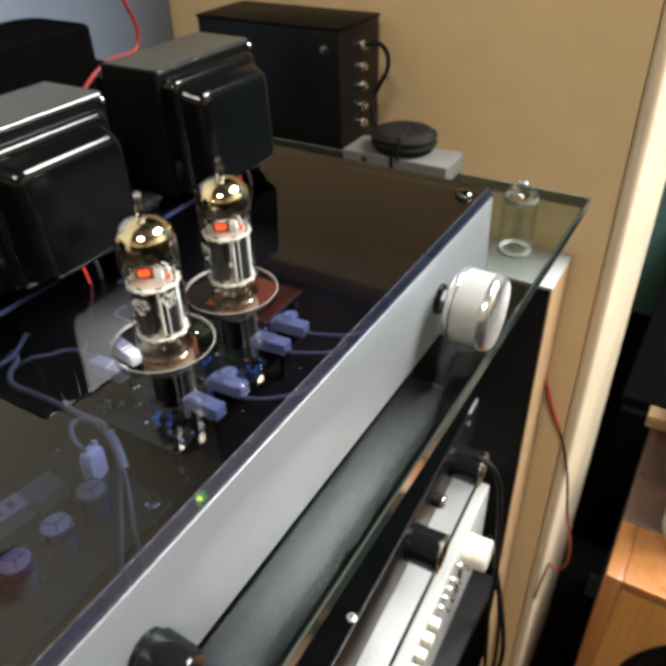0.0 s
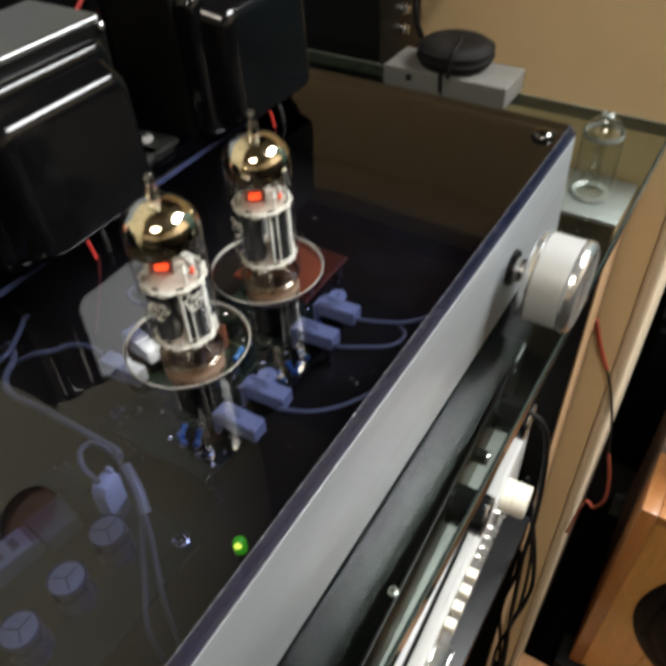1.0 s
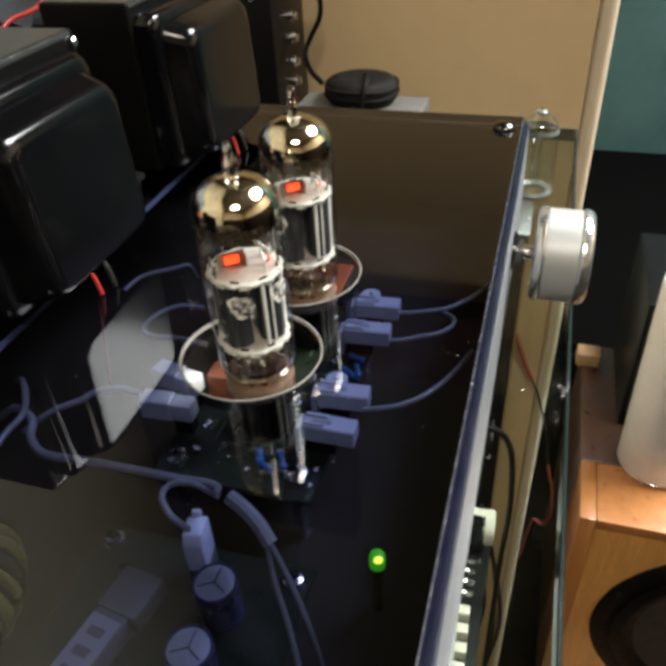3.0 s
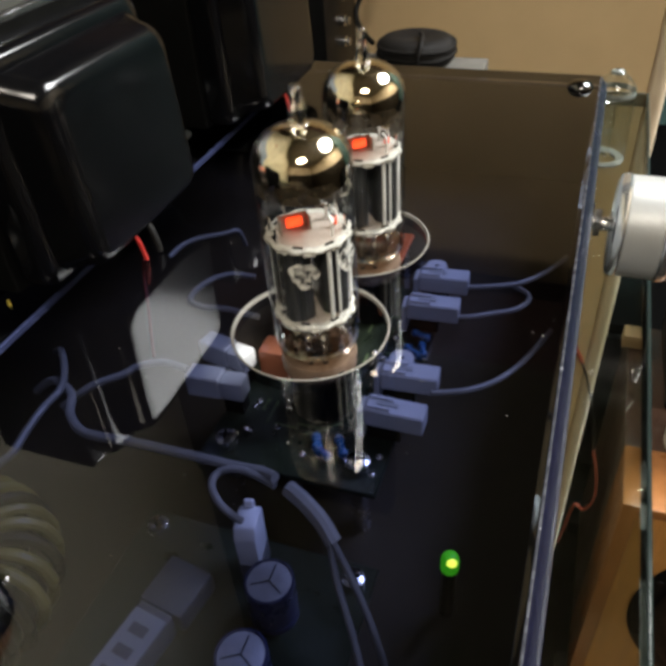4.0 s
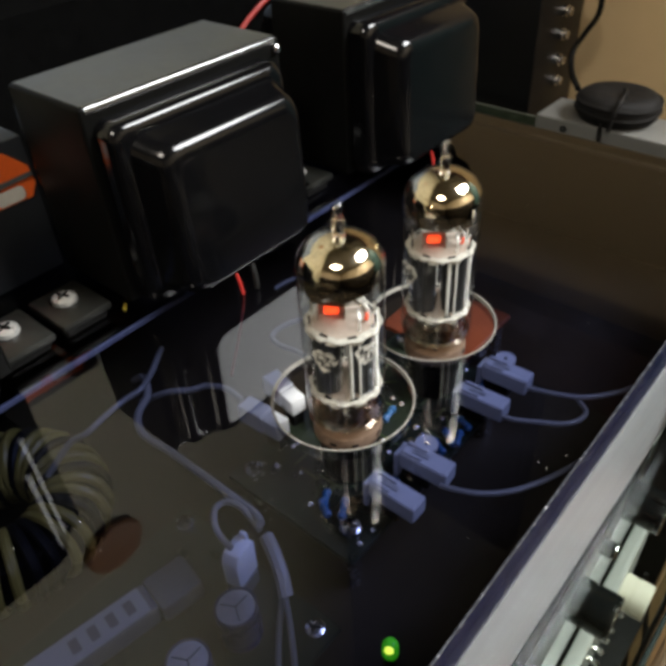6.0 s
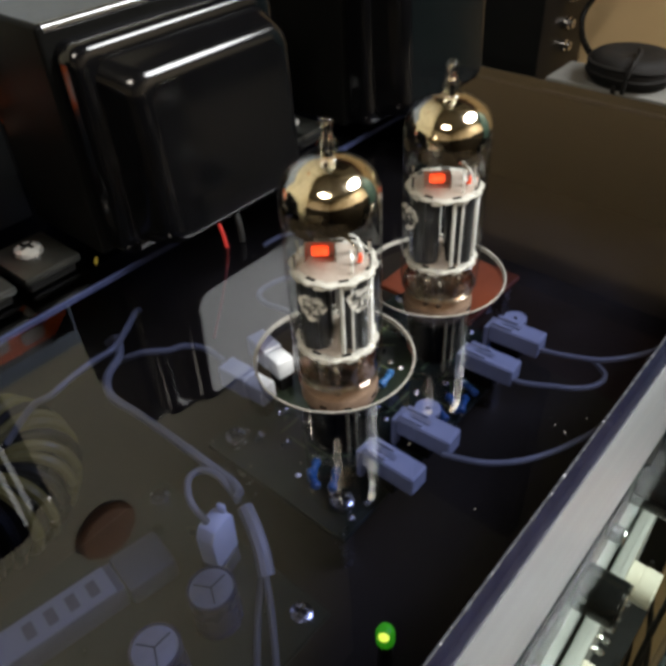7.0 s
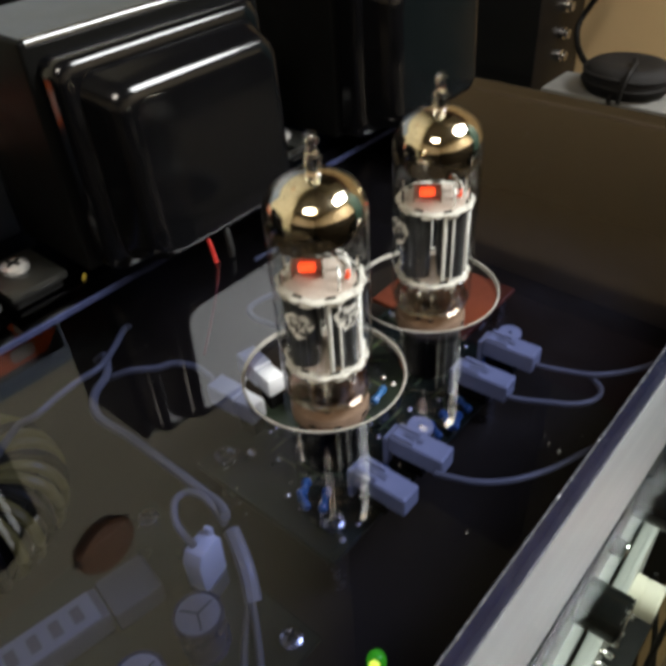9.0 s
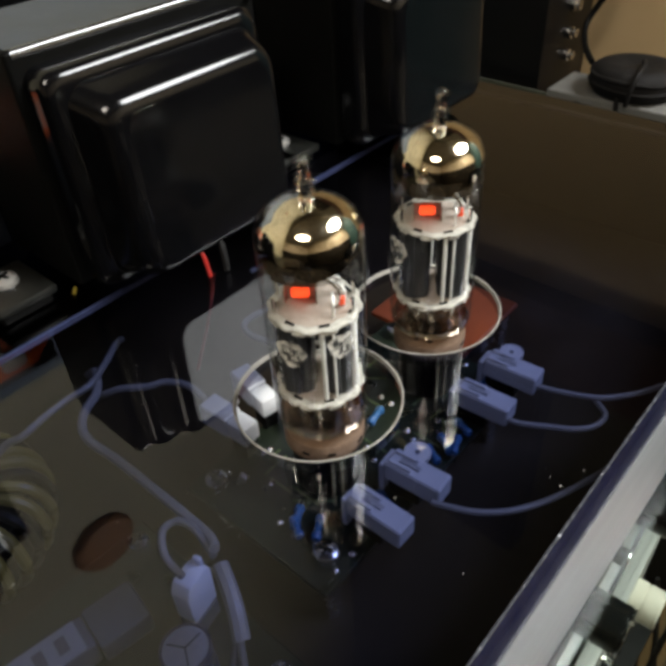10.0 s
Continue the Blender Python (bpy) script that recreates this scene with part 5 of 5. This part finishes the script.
part("sleeve", bm_tube([(0.034, 0.262, 0.515), (0.060, 0.262, 0.530), (0.078, 0.264, 0.510), (0.085, 0.268, 0.440), (0.085, 0.290, 0.340), (0.085, 0.288, 0.280), (0.086, 0.310, 0.180), (0.088, 0.340, 0.02), (0.095, 0.360, -0.15), (0.095, 0.360, -0.3475)], 0.0026, 10), M_RUBBER, bc)

for k, pts in enumerate((((0.060, 0.350, 0.330), (0.085, 0.352, 0.20), (0.092, 0.348, 0.05), (0.080, 0.352, -0.12), (0.10, 0.36, -0.3475)), ((0.050, 0.352, 0.300), (0.076, 0.350, 0.16), (0.070, 0.356, 0.02), (0.090, 0.350, -0.15), (0.07, 0.355, -0.3475)), ((0.070, 0.356, 0.280), (0.098, 0.356, 0.12), (0.088, 0.350, -0.02), (0.102, 0.356, -0.20), (0.13, 0.350, -0.3475)))):
    hc = thing("hanging_cable", "black cable hanging down behind the receiver", "cable", group="hanging cables")
    part("sleeve", bm_tube(pts, 0.0022 + 0.0004 * k, 8), M_RUBBER, hc)

# ---- loudspeaker ----
pf = thing("floor_strip", "tan wooden strip on the floor before the loudspeaker", "board", (0.105, 0.370, FLOOR))
for k in range(6):
    part("plank", bm_box(0.118 * k, 0.118 * k + 0.1165, 0, 0.110, 0.0002, 0.0080, 0.001, 1), M_PLANK, pf)
sp = thing("loudspeaker", "large oak-veneered loudspeaker with a black woofer on the floor", "loudspeaker", (0.184, 0.500, FLOOR))
H, WS = 0.512, 0.500
part("cabinet", bm_box(0, WS, 0.105, 0.380, 0.030, H, 0.003, 2), M_OAKDARK, sp, "very dark oak cabinet")
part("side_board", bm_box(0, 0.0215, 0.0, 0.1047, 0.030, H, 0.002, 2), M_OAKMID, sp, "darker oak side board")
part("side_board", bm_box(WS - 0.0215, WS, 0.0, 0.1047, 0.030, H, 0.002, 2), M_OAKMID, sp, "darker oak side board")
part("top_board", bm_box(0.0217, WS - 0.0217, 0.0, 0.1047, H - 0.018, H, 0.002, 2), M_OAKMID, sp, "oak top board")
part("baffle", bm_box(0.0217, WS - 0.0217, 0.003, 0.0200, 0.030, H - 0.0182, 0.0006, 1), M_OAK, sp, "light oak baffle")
WM = Matrix.Translation((0.250, 0.003, 0.296)) @ pose(0, 0, 0, 90, 0, 0)
part("woofer_rim", bm_lathe([(0.160, 0), (0.198, 0), (0.200, 0.003), (0.196, 0.006), (0.180, 0.007), (0.164, 0.004)], WM, 96), M_RUBBER, sp)
part("surround", bm_lathe([(0.162, 0.002), (0.172, 0.010), (0.160, 0.014), (0.146, 0.010), (0.138, 0.002)], WM, 96), M_RUBBER, sp)
part("cone", bm_lathe([(0.142, 0.0045), (0.100, 0.0020), (0.056, 0.0010), (0.054, 0.0016), (0.030, 0.010), (0, 0.013)], WM, 96), M_CONE, sp, "dark paper cone")
for a in range(8):
    q = radians(22.5 + 45 * a)
    part("rim_screw", bm_lathe([(0, 0), (0.005, 0), (0.004, 0.002), (0, 0.0025)], WM @ Matrix.Translation((0.188 * math.cos(q), 0.188 * math.sin(q), 0.0062)), 12), M_SATIN, sp)
for fx in (0.02, WS - 0.02):
    for fy in (0.02, 0.36):
        part("foot", bm_box(fx - 0.04, fx + 0.02, fy - 0.035, fy + 0.025, 0.0, 0.0298, 0.002, 2), M_RUBBER, sp)
cy = thing("grey_canister", "pale grey cylinder with a chromed foot on the loudspeaker", "canister", (0.281, 0.6180, FLOOR + H))
part("body", bm_lathe([(0, 0.0066), (0.046, 0.0066), (0.049, 0.010), (0.052, 0.30), (0.050, 0.303), (0.0, 0.303)], None, 64), M_GREYMETAL, cy)
part("foot_ring", bm_lathe([(0.036, 0.0002), (0.044, 0.0002), (0.0445, 0.004), (0.042, 0.0064), (0.036, 0.0064)], None, 64), M_NICKEL, cy, "chromed foot ring")
bx = thing("black_box", "black boxy unit standing on the loudspeaker", "device", (0.2350, 0.690, FLOOR + H))
part("case", bm_box(0, 0.24, 0.0, 0.20, 0.0002, 0.22, 0.004, 2), M_SATIN, bx)
part("front_plate", bm_box(0.006, 0.234, -0.003, -0.0002, 0.008, 0.212, 0.001, 1), M_DECK, bx)
wbk = thing("wood_block", "small pale wooden block on the loudspeaker", "block", (0.192, 0.818, FLOOR + H))
part("body", bm_box(-0.018, 0.018, 0, 0.030, 0.0002, 0.024, 0.0015, 2), M_OAKPALE, wbk)

# Made-up black furniture: stands in for the wall's fade to dark low down.
sb = thing("added_dark_block", "low black block added to darken the foot of the far teal wall", "sideboard", (0.12, 1.00, FLOOR))
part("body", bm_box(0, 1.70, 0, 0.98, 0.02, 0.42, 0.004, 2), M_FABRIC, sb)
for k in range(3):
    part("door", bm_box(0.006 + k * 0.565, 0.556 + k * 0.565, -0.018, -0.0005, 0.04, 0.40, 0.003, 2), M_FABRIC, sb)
for lx, ly in ((0.05, 0.05), (1.65, 0.05), (0.05, 0.93), (1.65, 0.93)):
    part("foot", bm_cyl(0.02, 0.0, 0.0198, Matrix.Translation((lx, ly, 0)), 0.002), M_RUBBER, sb)

# ---- ceiling lamps ----
for lx, ly, sx, sy in ((0.95, 0.92, 0.47, 0.55), (0.50, -1.05, 0.275, 0.275)):
    lm = thing("ceiling_lamp", "flat oval white ceiling lamp, lit", "lamp", (lx, ly, CEIL), group="ceiling lamps")
    oval = Matrix.Diagonal((sx, sy, 1, 1))
    part("housing", bm_lathe([(0, -0.0002), (1.06, -0.0002), (1.06, -0.030), (1.03, -0.034), (0.0, -0.034)], oval, 64), M_WHITE, lm)
    part("diffuser", bm_lathe([(0, -0.0342), (1.0, -0.0342), (0.99, -0.040), (0, -0.042)], oval, 64), M_LAMPGLOW, lm, "glowing diffuser")
